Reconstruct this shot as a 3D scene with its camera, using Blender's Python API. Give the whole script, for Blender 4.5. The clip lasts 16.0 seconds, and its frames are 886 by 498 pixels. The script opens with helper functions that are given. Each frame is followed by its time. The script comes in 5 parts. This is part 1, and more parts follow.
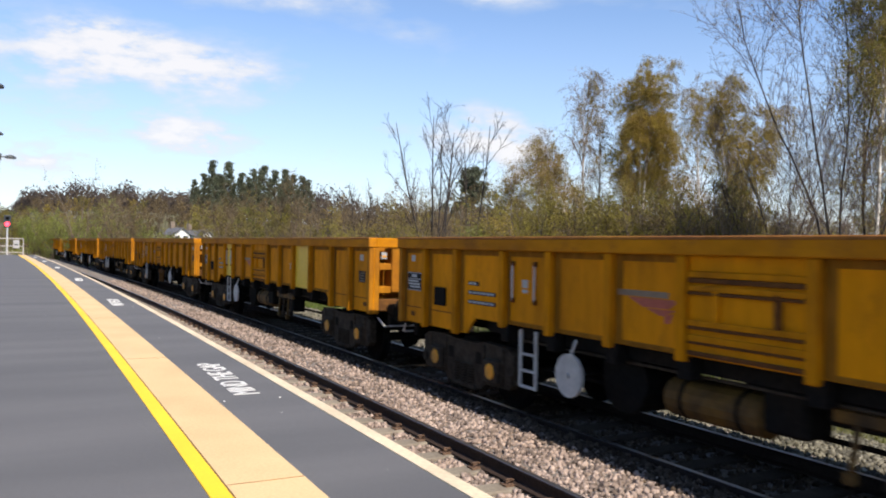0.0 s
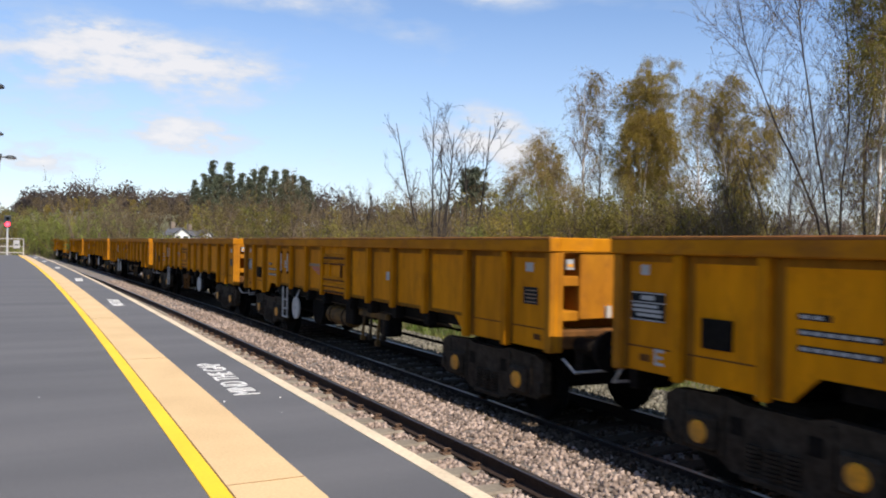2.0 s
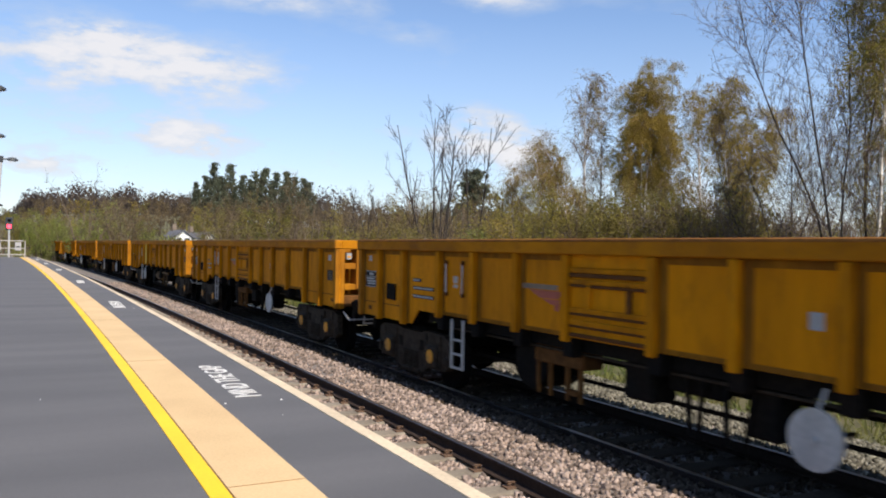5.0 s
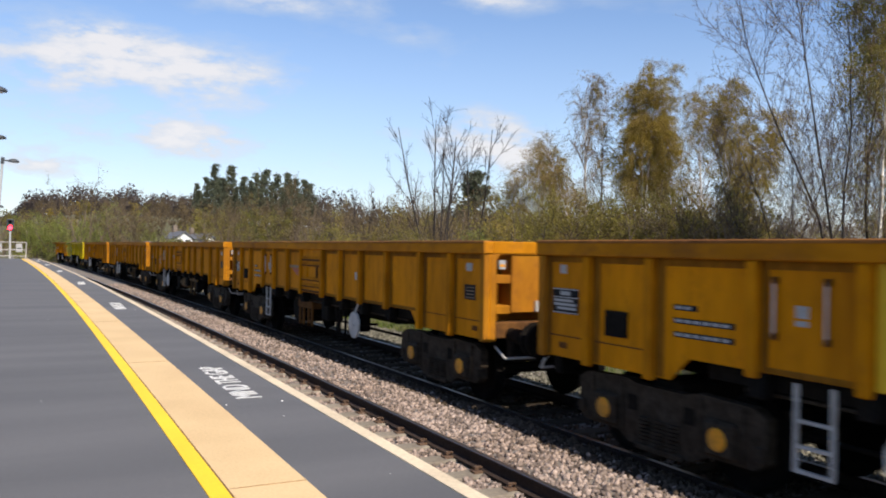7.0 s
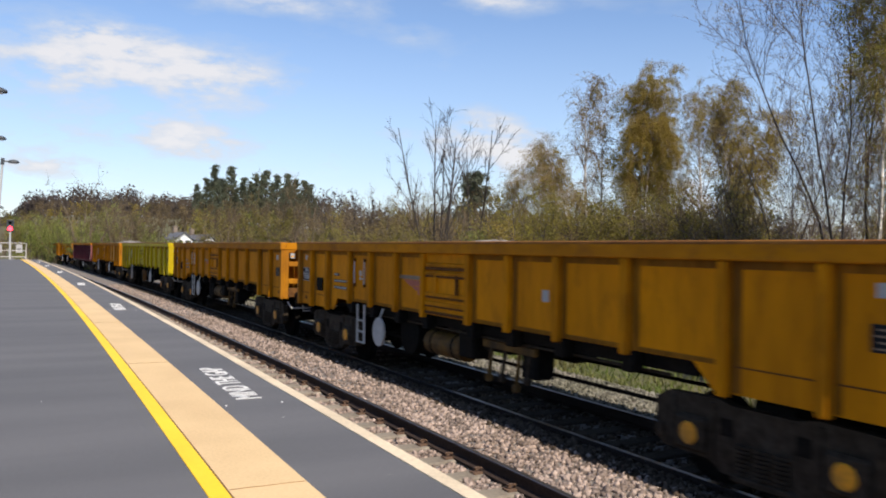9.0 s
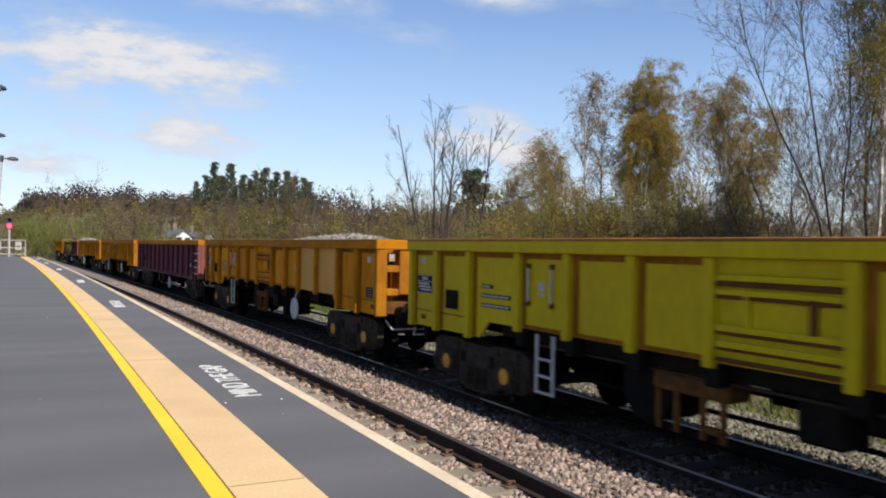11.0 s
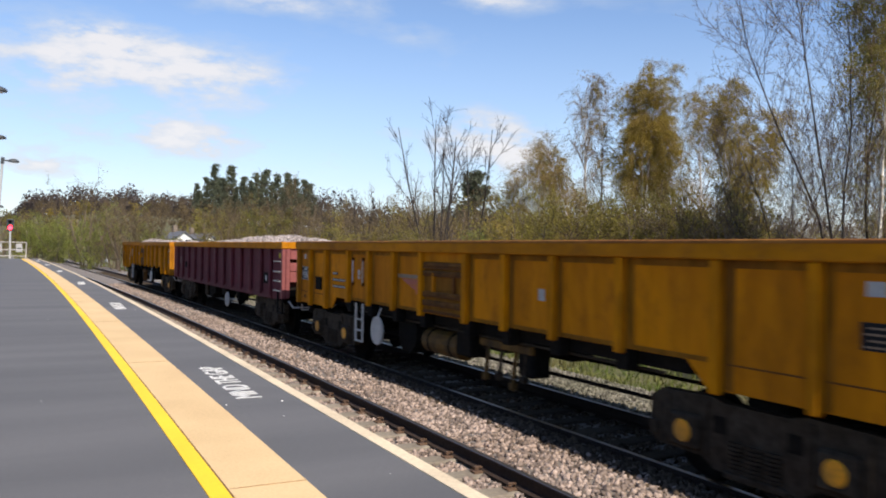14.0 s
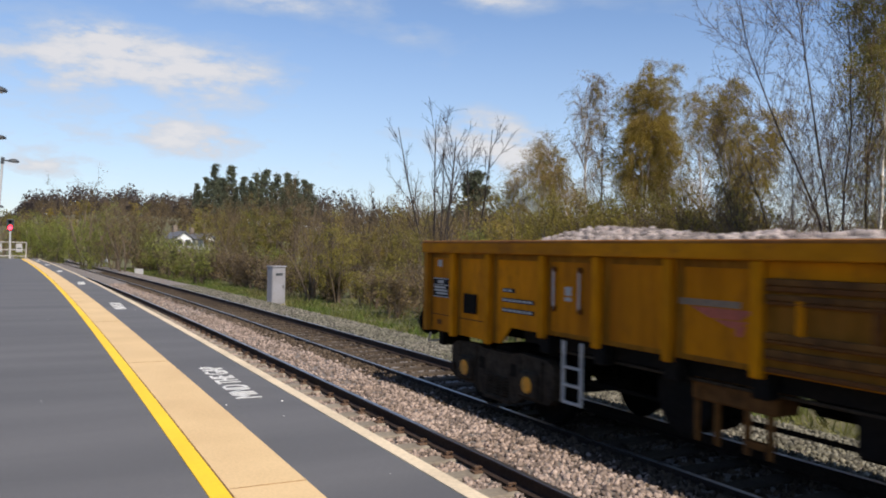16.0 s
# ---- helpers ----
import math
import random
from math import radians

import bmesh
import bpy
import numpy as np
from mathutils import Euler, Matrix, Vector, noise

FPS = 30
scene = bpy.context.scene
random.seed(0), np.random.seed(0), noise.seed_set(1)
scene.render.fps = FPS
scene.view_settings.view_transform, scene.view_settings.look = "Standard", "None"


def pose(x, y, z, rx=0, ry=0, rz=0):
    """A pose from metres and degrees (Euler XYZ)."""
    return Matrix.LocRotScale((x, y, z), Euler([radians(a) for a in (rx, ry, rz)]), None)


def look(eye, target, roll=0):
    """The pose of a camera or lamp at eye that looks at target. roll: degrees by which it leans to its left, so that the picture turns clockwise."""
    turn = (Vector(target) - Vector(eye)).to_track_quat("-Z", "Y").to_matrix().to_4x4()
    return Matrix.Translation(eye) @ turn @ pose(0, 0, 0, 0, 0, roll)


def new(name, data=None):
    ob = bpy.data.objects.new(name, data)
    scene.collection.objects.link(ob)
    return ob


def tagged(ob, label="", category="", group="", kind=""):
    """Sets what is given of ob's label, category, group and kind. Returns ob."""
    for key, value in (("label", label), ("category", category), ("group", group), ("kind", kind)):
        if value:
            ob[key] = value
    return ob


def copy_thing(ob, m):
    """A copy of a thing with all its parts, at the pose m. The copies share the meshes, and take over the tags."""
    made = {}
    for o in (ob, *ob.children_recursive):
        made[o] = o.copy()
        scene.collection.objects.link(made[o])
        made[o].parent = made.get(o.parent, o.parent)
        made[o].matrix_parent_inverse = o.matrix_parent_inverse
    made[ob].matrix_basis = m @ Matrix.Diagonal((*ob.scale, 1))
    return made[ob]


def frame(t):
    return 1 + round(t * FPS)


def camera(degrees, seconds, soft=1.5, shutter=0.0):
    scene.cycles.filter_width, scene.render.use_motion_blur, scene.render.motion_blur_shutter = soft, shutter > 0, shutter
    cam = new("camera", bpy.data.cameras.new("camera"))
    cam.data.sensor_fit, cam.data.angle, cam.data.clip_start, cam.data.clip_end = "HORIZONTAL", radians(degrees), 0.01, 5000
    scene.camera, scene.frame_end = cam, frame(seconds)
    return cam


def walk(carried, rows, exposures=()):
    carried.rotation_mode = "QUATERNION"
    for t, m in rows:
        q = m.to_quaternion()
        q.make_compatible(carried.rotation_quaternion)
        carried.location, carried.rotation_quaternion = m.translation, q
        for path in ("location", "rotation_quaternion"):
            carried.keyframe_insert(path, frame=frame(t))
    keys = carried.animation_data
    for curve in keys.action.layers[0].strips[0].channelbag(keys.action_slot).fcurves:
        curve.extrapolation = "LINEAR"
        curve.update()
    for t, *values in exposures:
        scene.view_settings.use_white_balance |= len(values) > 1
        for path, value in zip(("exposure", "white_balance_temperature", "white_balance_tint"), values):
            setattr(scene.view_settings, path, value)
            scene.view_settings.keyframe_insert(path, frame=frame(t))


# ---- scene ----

# ---------------------------------------------------------------- camera
HEADING, PITCH, ROLL, EYE_Z = 27.0513, 0.0684, 1.0008, 2.1534
cam = camera(58.39, 16.0, soft=1.95, shutter=0.12)


def aim(yaw, down):
    """The camera's pose, turned right and down by small angles in degrees."""
    a, e = radians(HEADING + yaw), radians(PITCH - down)
    way = Vector((math.sin(a) * math.cos(e), math.cos(a) * math.cos(e), math.sin(e)))
    eye = Vector((0, 0, EYE_Z))
    return look(eye, eye + way, ROLL)


SWAY = [(0, 0.163, 0.262), (0.5, 0.163, 0.245), (2, 0.15, 0.245), (3.5, 0.15, 0.24), (4.0, 0.09, 0.16),
        (6.3, 0.05, 0.07), (6.5, 0.045, 0.055), (7.0, 0, 0), (7.5, 0, -0.06), (8.0, 0, -0.01), (8.5, 0, -0.04),
        (9.0, 0, -0.06), (11.3, 0.045, 0.15), (11.5, 0.04, 0.14), (12.0, 0, 0.045), (12.5, 0, 0), (16.0, 0, 0)]
walk(cam, [(t, aim(y, d)) for t, y, d in SWAY], [(0, 0.56), (1, 0.49), (4, 0.42), (9, 0.38), (11.5, 0.31), (12.5, 0.33), (14, 0.43), (15, 0.38), (16, 0.22)])

# ---------------------------------------------------------------- light
SUN = Vector((0.015, -0.95, 1.0)).normalized()
world = bpy.data.worlds.new("sky")
scene.world = world
world.use_nodes = True


def build_sky():
    nt = world.node_tree
    nt.nodes.clear()
    out = nt.nodes.new("ShaderNodeOutputWorld")
    bg = nt.nodes.new("ShaderNodeBackground")
    sky = nt.nodes.new("ShaderNodeTexSky")
    sky.sky_type, sky.sun_disc = "NISHITA", False
    sky.sun_elevation, sky.sun_rotation = math.asin(SUN.z), math.atan2(SUN.x, SUN.y)
    sky.air_density, sky.dust_density, sky.ozone_density = 1.0, 0.1, 3.0
    bg.inputs["Strength"].default_value = 0.082
    co = nt.nodes.new("ShaderNodeTexCoord")

    def math_node(op, a, b=None, clamp=False):
        n = nt.nodes.new("ShaderNodeMath")
        n.operation, n.use_clamp = op, clamp
        for i, v in enumerate((a, b)):
            if v is None:
                continue
            if isinstance(v, (int, float)):
                n.inputs[i].default_value = v
            else:
                nt.links.new(v, n.inputs[i])
        return n.outputs[0]

    # broken fair-weather cloud: a noise field stretched flat, plus the cumulus banks of the day
    sep = nt.nodes.new("ShaderNodeSeparateXYZ")
    nt.links.new(co.outputs["Generated"], sep.inputs[0])
    az = math_node("ARCTAN2", sep.outputs[0], sep.outputs[1])
    el = math_node("ARCSINE", sep.outputs[2])
    comb = nt.nodes.new("ShaderNodeCombineXYZ")
    nt.links.new(az, comb.inputs[0])
    nt.links.new(math_node("MULTIPLY", el, 2.6), comb.inputs[1])
    noi = nt.nodes.new("ShaderNodeTexNoise")
    noi.inputs["Scale"].default_value, noi.inputs["Detail"].default_value, noi.inputs["Roughness"].default_value = 7.0, 8, 0.55
    nt.links.new(comb.outputs[0], noi.inputs["Vector"])
    total = None
    for a, e, wa, we, k in CLOUDS:
        da = math_node("DIVIDE", math_node("SUBTRACT", az, radians(a)), radians(wa))
        de = math_node("DIVIDE", math_node("SUBTRACT", el, radians(e)), radians(we))
        r2 = math_node("ADD", math_node("MULTIPLY", da, da), math_node("MULTIPLY", de, de))
        g = math_node("MULTIPLY", math_node("POWER", 2.718, math_node("MULTIPLY", r2, -1.0)), k)
        total = g if total is None else math_node("ADD", total, g)
    base = math_node("MULTIPLY", math_node("SUBTRACT", noi.outputs["Fac"], 0.53), 1.5)
    fine = nt.nodes.new("ShaderNodeTexNoise")
    fine.inputs["Scale"].default_value, fine.inputs["Detail"].default_value, fine.inputs["Roughness"].default_value = 17.0, 9, 0.6
    nt.links.new(comb.outputs[0], fine.inputs["Vector"])
    ragged = math_node("MULTIPLY", total, math_node("ADD", math_node("MULTIPLY", math_node("SUBTRACT", fine.outputs["Fac"], 0.5), 3.0), 0.85))
    dens = math_node("ADD", base, ragged)
    cover = math_node("MULTIPLY", math_node("SUBTRACT", dens, 0.06), 1.05, clamp=True)
    haze = math_node("MULTIPLY", math_node("SUBTRACT", 0.28, el), 2.1, clamp=True)
    cover = math_node("MAXIMUM", cover, haze)
    shade = nt.nodes.new("ShaderNodeMixRGB")
    shade.inputs[1].default_value = (5.3, 6.1, 7.4, 1)
    shade.inputs[2].default_value = (8.1, 7.9, 8.0, 1)
    nt.links.new(math_node("MULTIPLY", math_node("SUBTRACT", dens, 0.35), 0.9, clamp=True), shade.inputs[0])
    mix = nt.nodes.new("ShaderNodeMixRGB")
    nt.links.new(math_node("MULTIPLY", cover, 0.92), mix.inputs[0])
    clear = nt.nodes.new("ShaderNodeMixRGB")
    clear.blend_type = "MULTIPLY"
    clear.inputs[0].default_value, clear.inputs[2].default_value = 1.0, (1.42, 1.40, 1.49, 1)
    nt.links.new(sky.outputs[0], clear.inputs[1])
    nt.links.new(clear.outputs[0], mix.inputs[1])
    nt.links.new(shade.outputs[0], mix.inputs[2])
    nt.links.new(mix.outputs[0], bg.inputs[0])
    nt.links.new(bg.outputs[0], out.inputs[0])


# azimuth and height of each bank in degrees, its half widths, its weight
CLOUDS = [(6.2, 12.6, 5.2, 1.5, 1.1), (3.6, 13.6, 2.2, 0.9, 0.6), (10.5, 11.7, 6.0, 1.3, 0.8), (1.0, 12.4, 5.0, 2.2, 0.6), (8.4, 7.6, 3.0, 1.0, 1.0), (10.4, 6.8, 2.6, 0.7, 0.5),
          (0.2, 5.0, 3.2, 0.9, 0.9), (-0.5, 7.0, 4.0, 0.7, 0.35), (29.3, 8.4, 2.2, 1.6, 1.2), (27.0, 7.6, 2.2, 1.3, 0.6), (32.5, 7.4, 2.4, 1.9, 1.4), (22.6, 8.6, 2.0, 0.9, 0.35),
          (24.6, 15.2, 2.0, 0.7, 0.5), (14.5, 17.0, 5.0, 1.1, 0.9), (31.0, 17.4, 5.0, 0.7, 0.8), (21.5, 17.0, 2.0, 1.2, 0.35), (46.0, 3.0, 9.0, 3.0, 0.7), (4.0, 9.4, 17.0, 4.0, 0.52), (12.0, 5.0, 14.0, 2.5, 0.35), (36.0, 4.0, 10.0, 2.8, 0.5)]
build_sky()
sun = new("sun", bpy.data.lights.new("sun", "SUN"))
sun.data.energy, sun.data.angle, sun.data.color = 5.0, radians(0.55), (1.0, 0.91, 0.79)
sun.matrix_world = look((0, 0, 60), Vector((0, 0, 60)) - SUN)


# ---------------------------------------------------------------- materials
def material(name, colour, rough=0.8, metal=0.0, vary=0.25, grain=30.0, patch=1.5, bump=0.2, other=None, streak=(1, 1, 1), island=0.0, obrand=0.0, bumpdist=0.01, spec=0.5, amount=0.5):
    m = bpy.data.materials.new(name)
    m.use_nodes = True
    nt = m.node_tree
    bsdf = nt.nodes["Principled BSDF"]
    co = nt.nodes.new("ShaderNodeTexCoord")
    mp = nt.nodes.new("ShaderNodeMapping")
    mp.inputs["Scale"].default_value = streak
    nt.links.new(co.outputs["Object"], mp.inputs[0])
    n1, n2 = nt.nodes.new("ShaderNodeTexNoise"), nt.nodes.new("ShaderNodeTexNoise")
    for n, s in ((n1, grain), (n2, patch)):
        n.inputs["Scale"].default_value, n.inputs["Detail"].default_value = s, 5
        nt.links.new(mp.outputs[0], n.inputs["Vector"])
    other = other or tuple(c * (1 - vary) for c in colour)
    ramp = nt.nodes.new("ShaderNodeMapRange")
    ramp.inputs[1].default_value, ramp.inputs[2].default_value = 0.5 - 0.25 * amount - 0.02, 0.62 + 0.2 * (1 - amount)
    nt.links.new(n2.outputs["Fac"], ramp.inputs[0])
    mix = nt.nodes.new("ShaderNodeMixRGB")
    mix.inputs[1].default_value, mix.inputs[2].default_value = (*colour, 1), (*other, 1)
    nt.links.new(ramp.outputs[0], mix.inputs[0])
    hsv = nt.nodes.new("ShaderNodeHueSaturation")
    nt.links.new(mix.outputs[0], hsv.inputs["Color"])
    val = nt.nodes.new("ShaderNodeMapRange")
    val.inputs[1].default_value, val.inputs[2].default_value = 0.25, 0.75
    val.inputs[3].default_value, val.inputs[4].default_value = 1 - vary, 1 + vary
    nt.links.new(n1.outputs["Fac"], val.inputs[0])
    v = val.outputs[0]
    for source, k in (("island", island), ("object", obrand)):
        if k:
            if source == "island":
                g = nt.nodes.new("ShaderNodeNewGeometry").outputs["Random Per Island"]
            else:
                g = nt.nodes.new("ShaderNodeObjectInfo").outputs["Random"]
            r = nt.nodes.new("ShaderNodeMapRange")
            r.inputs[3].default_value, r.inputs[4].default_value = 1 - k, 1 + k
            nt.links.new(g, r.inputs[0])
            mu = nt.nodes.new("ShaderNodeMath")
            mu.operation = "MULTIPLY"
            nt.links.new(v, mu.inputs[0])
            nt.links.new(r.outputs[0], mu.inputs[1])
            v = mu.outputs[0]
    nt.links.new(v, hsv.inputs["Value"])
    nt.links.new(hsv.outputs[0], bsdf.inputs["Base Color"])
    bsdf.inputs["Roughness"].default_value, bsdf.inputs["Metallic"].default_value = rough, metal
    bsdf.inputs["Specular IOR Level"].default_value = spec
    if bump:
        b = nt.nodes.new("ShaderNodeBump")
        b.inputs["Strength"].default_value, b.inputs["Distance"].default_value = bump, bumpdist
        nt.links.new(n1.outputs["Fac"], b.inputs["Height"])
        nt.links.new(b.outputs[0], bsdf.inputs["Normal"])
    return m


def soiled(m, colour, scale, share, stretch=(1, 1, 1)):
    """Adds blotches of dirt or rust with ragged edges over a paint: share is how much they cover."""
    nt = m.node_tree
    hsv = next(n for n in nt.nodes if n.bl_idname == "ShaderNodeHueSaturation")
    under = hsv.inputs["Color"].links[0].from_socket
    co = nt.nodes.new("ShaderNodeTexCoord")
    mp = nt.nodes.new("ShaderNodeMapping")
    mp.inputs["Scale"].default_value = stretch
    nt.links.new(co.outputs["Object"], mp.inputs[0])
    n = nt.nodes.new("ShaderNodeTexNoise")
    n.inputs["Scale"].default_value, n.inputs["Detail"].default_value, n.inputs["Roughness"].default_value = scale, 10, 0.72
    nt.links.new(mp.outputs[0], n.inputs["Vector"])
    r = nt.nodes.new("ShaderNodeMapRange")
    r.inputs[1].default_value, r.inputs[2].default_value = 0.60 - 0.3 * share, 0.80 - 0.3 * share
    r.inputs[4].default_value = 0.62
    nt.links.new(n.outputs["Fac"], r.inputs[0])
    mix = nt.nodes.new("ShaderNodeMixRGB")
    mix.inputs[2].default_value = (*colour, 1)
    nt.links.new(r.outputs[0], mix.inputs[0])
    nt.links.new(under, mix.inputs[1])
    nt.links.new(mix.outputs[0], hsv.inputs["Color"])
    return m


def leafy(name, colour, other, island=0.45, obrand=0.2):
    """Thin leaves: some of the light goes through."""
    m = material(name, colour, 0.7, vary=0.2, grain=3.0, patch=0.6, bump=0, other=other, island=island, obrand=obrand, spec=0.2)
    nt = m.node_tree
    bsdf, out = nt.nodes["Principled BSDF"], nt.nodes["Material Output"]
    tr = nt.nodes.new("ShaderNodeBsdfTranslucent")
    src = bsdf.inputs["Base Color"].links[0].from_socket
    nt.links.new(src, tr.inputs["Color"])
    mx = nt.nodes.new("ShaderNodeMixShader")
    mx.inputs[0].default_value = 0.45
    nt.links.new(bsdf.outputs[0], mx.inputs[1])
    nt.links.new(tr.outputs[0], mx.inputs[2])
    nt.links.new(mx.outputs[0], out.inputs["Surface"])
    return m


def glow(name, colour, strength):
    m = bpy.data.materials.new(name)
    m.use_nodes = True
    b = m.node_tree.nodes["Principled BSDF"]
    b.inputs["Base Color"].default_value = (*colour, 1)
    b.inputs["Emission Color"].default_value = (*colour, 1)
    b.inputs["Emission Strength"].default_value = strength
    return m


ASPHALT = material("platform_asphalt", (0.112, 0.108, 0.109), 0.85, vary=0.2, grain=160, patch=0.8, bump=0.25, other=(0.082, 0.08, 0.082), streak=(0.25, 1.8, 1), bumpdist=0.004)
TACTILE = material("tan_paving", (0.63, 0.44, 0.225), 0.85, vary=0.1, grain=60, patch=1.4, bump=0.2, other=(0.55, 0.375, 0.19), bumpdist=0.004)
YELLOW_LINE = material("yellow_line_paint", (0.90, 0.56, 0.012), 0.6, vary=0.06, grain=70, patch=1.2, bump=0.1, other=(0.82, 0.48, 0.012))
BROWN_LINE = material("brown_joint", (0.16, 0.07, 0.03), 0.9, vary=0.3)
WHITE_PAINT = material("worn_white_paint", (0.72, 0.70, 0.66), 0.7, vary=0.12, grain=90, patch=4, bump=0.1, other=(0.55, 0.54, 0.52))
EDGE_PAINT = material("edge_line_paint", (0.66, 0.53, 0.36), 0.8, vary=0.15, grain=40, patch=2.0, bump=0.2, other=(0.50, 0.40, 0.27))
BRICK = material("platform_wall", (0.22, 0.17, 0.13), 0.9, vary=0.3, grain=20, patch=1.5)
BALLAST = material("ballast_bed", (0.20, 0.17, 0.15), 0.95, vary=0.55, grain=22, patch=0.7, bump=1.0, other=(0.17, 0.145, 0.125), bumpdist=0.05)
STONE = material("ballast_stones", (0.285, 0.222, 0.188), 0.9, vary=0.2, grain=25, patch=0.6, bump=0.3, other=(0.23, 0.172, 0.137), island=0.6, spec=0.15)
OLDSTONE = material("old_grey_ballast", (0.155, 0.142, 0.115), 0.95, vary=0.25, grain=25, patch=0.5, bump=0.3, other=(0.11, 0.105, 0.075), island=0.6, spec=0.15)
# dirty stones and sleepers, with the train's shade darkened into their colour
GRIME_SHADE = material("oily_shaded_track_stones", (0.088, 0.066, 0.048), 0.95, vary=0.25, grain=25, patch=0.6, bump=0.3, other=(0.068, 0.050, 0.036), island=0.6, spec=0.02)
SLEEPER_DARK = material("grimy_shaded_sleeper", (0.08, 0.062, 0.046), 0.95, vary=0.25, grain=30, patch=3, other=(0.04, 0.03, 0.022), obrand=0.2, spec=0.03)
LOADSTONE = material("load_stones", (0.30, 0.255, 0.235), 0.9, vary=0.3, grain=20, patch=1.2, bump=0.4, other=(0.22, 0.18, 0.165), island=0.6)
LOADGREY = material("grey_load_stones", (0.20, 0.178, 0.160), 0.9, vary=0.35, grain=20, patch=1.2, bump=0.4, other=(0.12, 0.10, 0.088), island=0.6)
RAIL = material("rusty_rail", (0.045, 0.030, 0.023), 0.8, vary=0.3, grain=25, patch=2, other=(0.03, 0.021, 0.018), bump=0.2, spec=0.15)
RAILTOP = material("polished_rail_head", (0.32, 0.30, 0.29), 0.32, 0.9, vary=0.15, grain=40, patch=3, streak=(1, 0.05, 1))
SLEEPER = material("concrete_sleeper", (0.30, 0.26, 0.20), 0.9, vary=0.2, grain=30, patch=3, other=(0.2, 0.165, 0.125), obrand=0.2)
CLIP = material("rusty_clip", (0.13, 0.075, 0.045), 0.7, vary=0.3, grain=40)
GRASS = material("rough_grass_ground", (0.075, 0.08, 0.024), 0.95, vary=0.45, grain=1.6, patch=0.25, bump=0.6, other=(0.12, 0.095, 0.05), bumpdist=0.15)
BLADE = leafy("grass_blades", (0.10, 0.145, 0.028), (0.19, 0.155, 0.065))
WAGON_YELLOW = material("weathered_yellow_wagon_paint", (0.63, 0.228, 0.002), 0.7, vary=0.14, grain=7, patch=0.9, bump=0.2, other=(0.36, 0.128, 0.004), spec=0.07, streak=(1, 1, 0.3), obrand=0.05, bumpdist=0.006, amount=0.35)
WAGON_ORANGE = material("dirtier_orange_wagon_paint", (0.55, 0.192, 0.002), 0.72, vary=0.16, grain=7, patch=0.9, bump=0.2, other=(0.26, 0.083, 0.005), spec=0.07, streak=(1, 1, 0.3), obrand=0.05, bumpdist=0.006, amount=0.4)
RIM_YELLOW = material("worn_yellow_rim_paint", (0.47, 0.178, 0.005), 0.7, vary=0.15, grain=6, patch=1.1, bump=0.2, other=(0.33, 0.12, 0.007), spec=0.05, obrand=0.06, streak=(1, 0.4, 1), amount=0.4)
RIM_RUST = material("rusty_rim_top", (0.21, 0.085, 0.030), 0.85, vary=0.25, grain=12, patch=1.6, bump=0.3, other=(0.30, 0.13, 0.025), spec=0.1, streak=(1, 0.5, 1))
END_YELLOW = material("grimy_yellow_end_paint", (0.37, 0.150, 0.010), 0.75, vary=0.16, grain=8, patch=1.6, bump=0.25, other=(0.26, 0.095, 0.012), spec=0.05, streak=(1, 1, 0.5), obrand=0.06)
RIB_YELLOW = material("dirty_yellow_rib_paint", (0.54, 0.198, 0.003), 0.75, vary=0.18, grain=8, patch=1.6, bump=0.2, other=(0.33, 0.118, 0.005), spec=0.05, streak=(1, 1, 0.4), obrand=0.08)
HEADSTOCK = material("rusty_brown_headstock", (0.15, 0.066, 0.018), 0.85, vary=0.35, grain=9, patch=2.5, bump=0.35, other=(0.07, 0.034, 0.015), spec=0.08)
soiled(WAGON_YELLOW, (0.30, 0.11, 0.006), 3.4, 0.30, (1, 1, 0.6))
soiled(WAGON_ORANGE, (0.22, 0.078, 0.008), 3.2, 0.38, (1, 1, 0.6))
soiled(RIM_YELLOW, (0.17, 0.068, 0.02), 4.0, 0.35, (1, 0.5, 1))
soiled(RIB_YELLOW, (0.22, 0.085, 0.01), 4.5, 0.3, (1, 1, 0.5))
soiled(END_YELLOW, (0.20, 0.08, 0.015), 4.2, 0.36)
LIME_YELLOW = material("greenish_yellow_paint", (0.50, 0.37, 0.006), 0.6, vary=0.1, grain=14, patch=1.0, bump=0.12, other=(0.43, 0.30, 0.01), spec=0.1, streak=(1, 1, 0.4))
FRESH_YELLOW = material("fresh_yellow_paint", (0.72, 0.45, 0.015), 0.5, vary=0.08, grain=14, patch=1.2, bump=0.1)
PALE_YELLOW = material("pale_scoured_paint", (0.56, 0.275, 0.040), 0.7, vary=0.12, grain=14, patch=1.2, bump=0.1)
MAROON = material("weathered_maroon_paint", (0.118, 0.026, 0.034), 0.7, vary=0.2, grain=9, patch=1.2, bump=0.12, other=(0.082, 0.019, 0.025), spec=0.1, streak=(1, 1, 0.4), obrand=0.06)
soiled(MAROON, (0.065, 0.024, 0.024), 3.2, 0.4, (1, 1, 0.6))
MAROON_END = material("faded_maroon_paint", (0.23, 0.062, 0.056), 0.75, vary=0.14, grain=12, patch=1.4, bump=0.12)
RUST = material("rust", (0.13, 0.050, 0.012), 0.85, vary=0.35, grain=20, patch=2.5, other=(0.08, 0.032, 0.012), spec=0.1)
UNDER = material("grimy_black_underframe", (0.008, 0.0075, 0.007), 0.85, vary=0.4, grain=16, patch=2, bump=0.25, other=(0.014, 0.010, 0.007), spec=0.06)
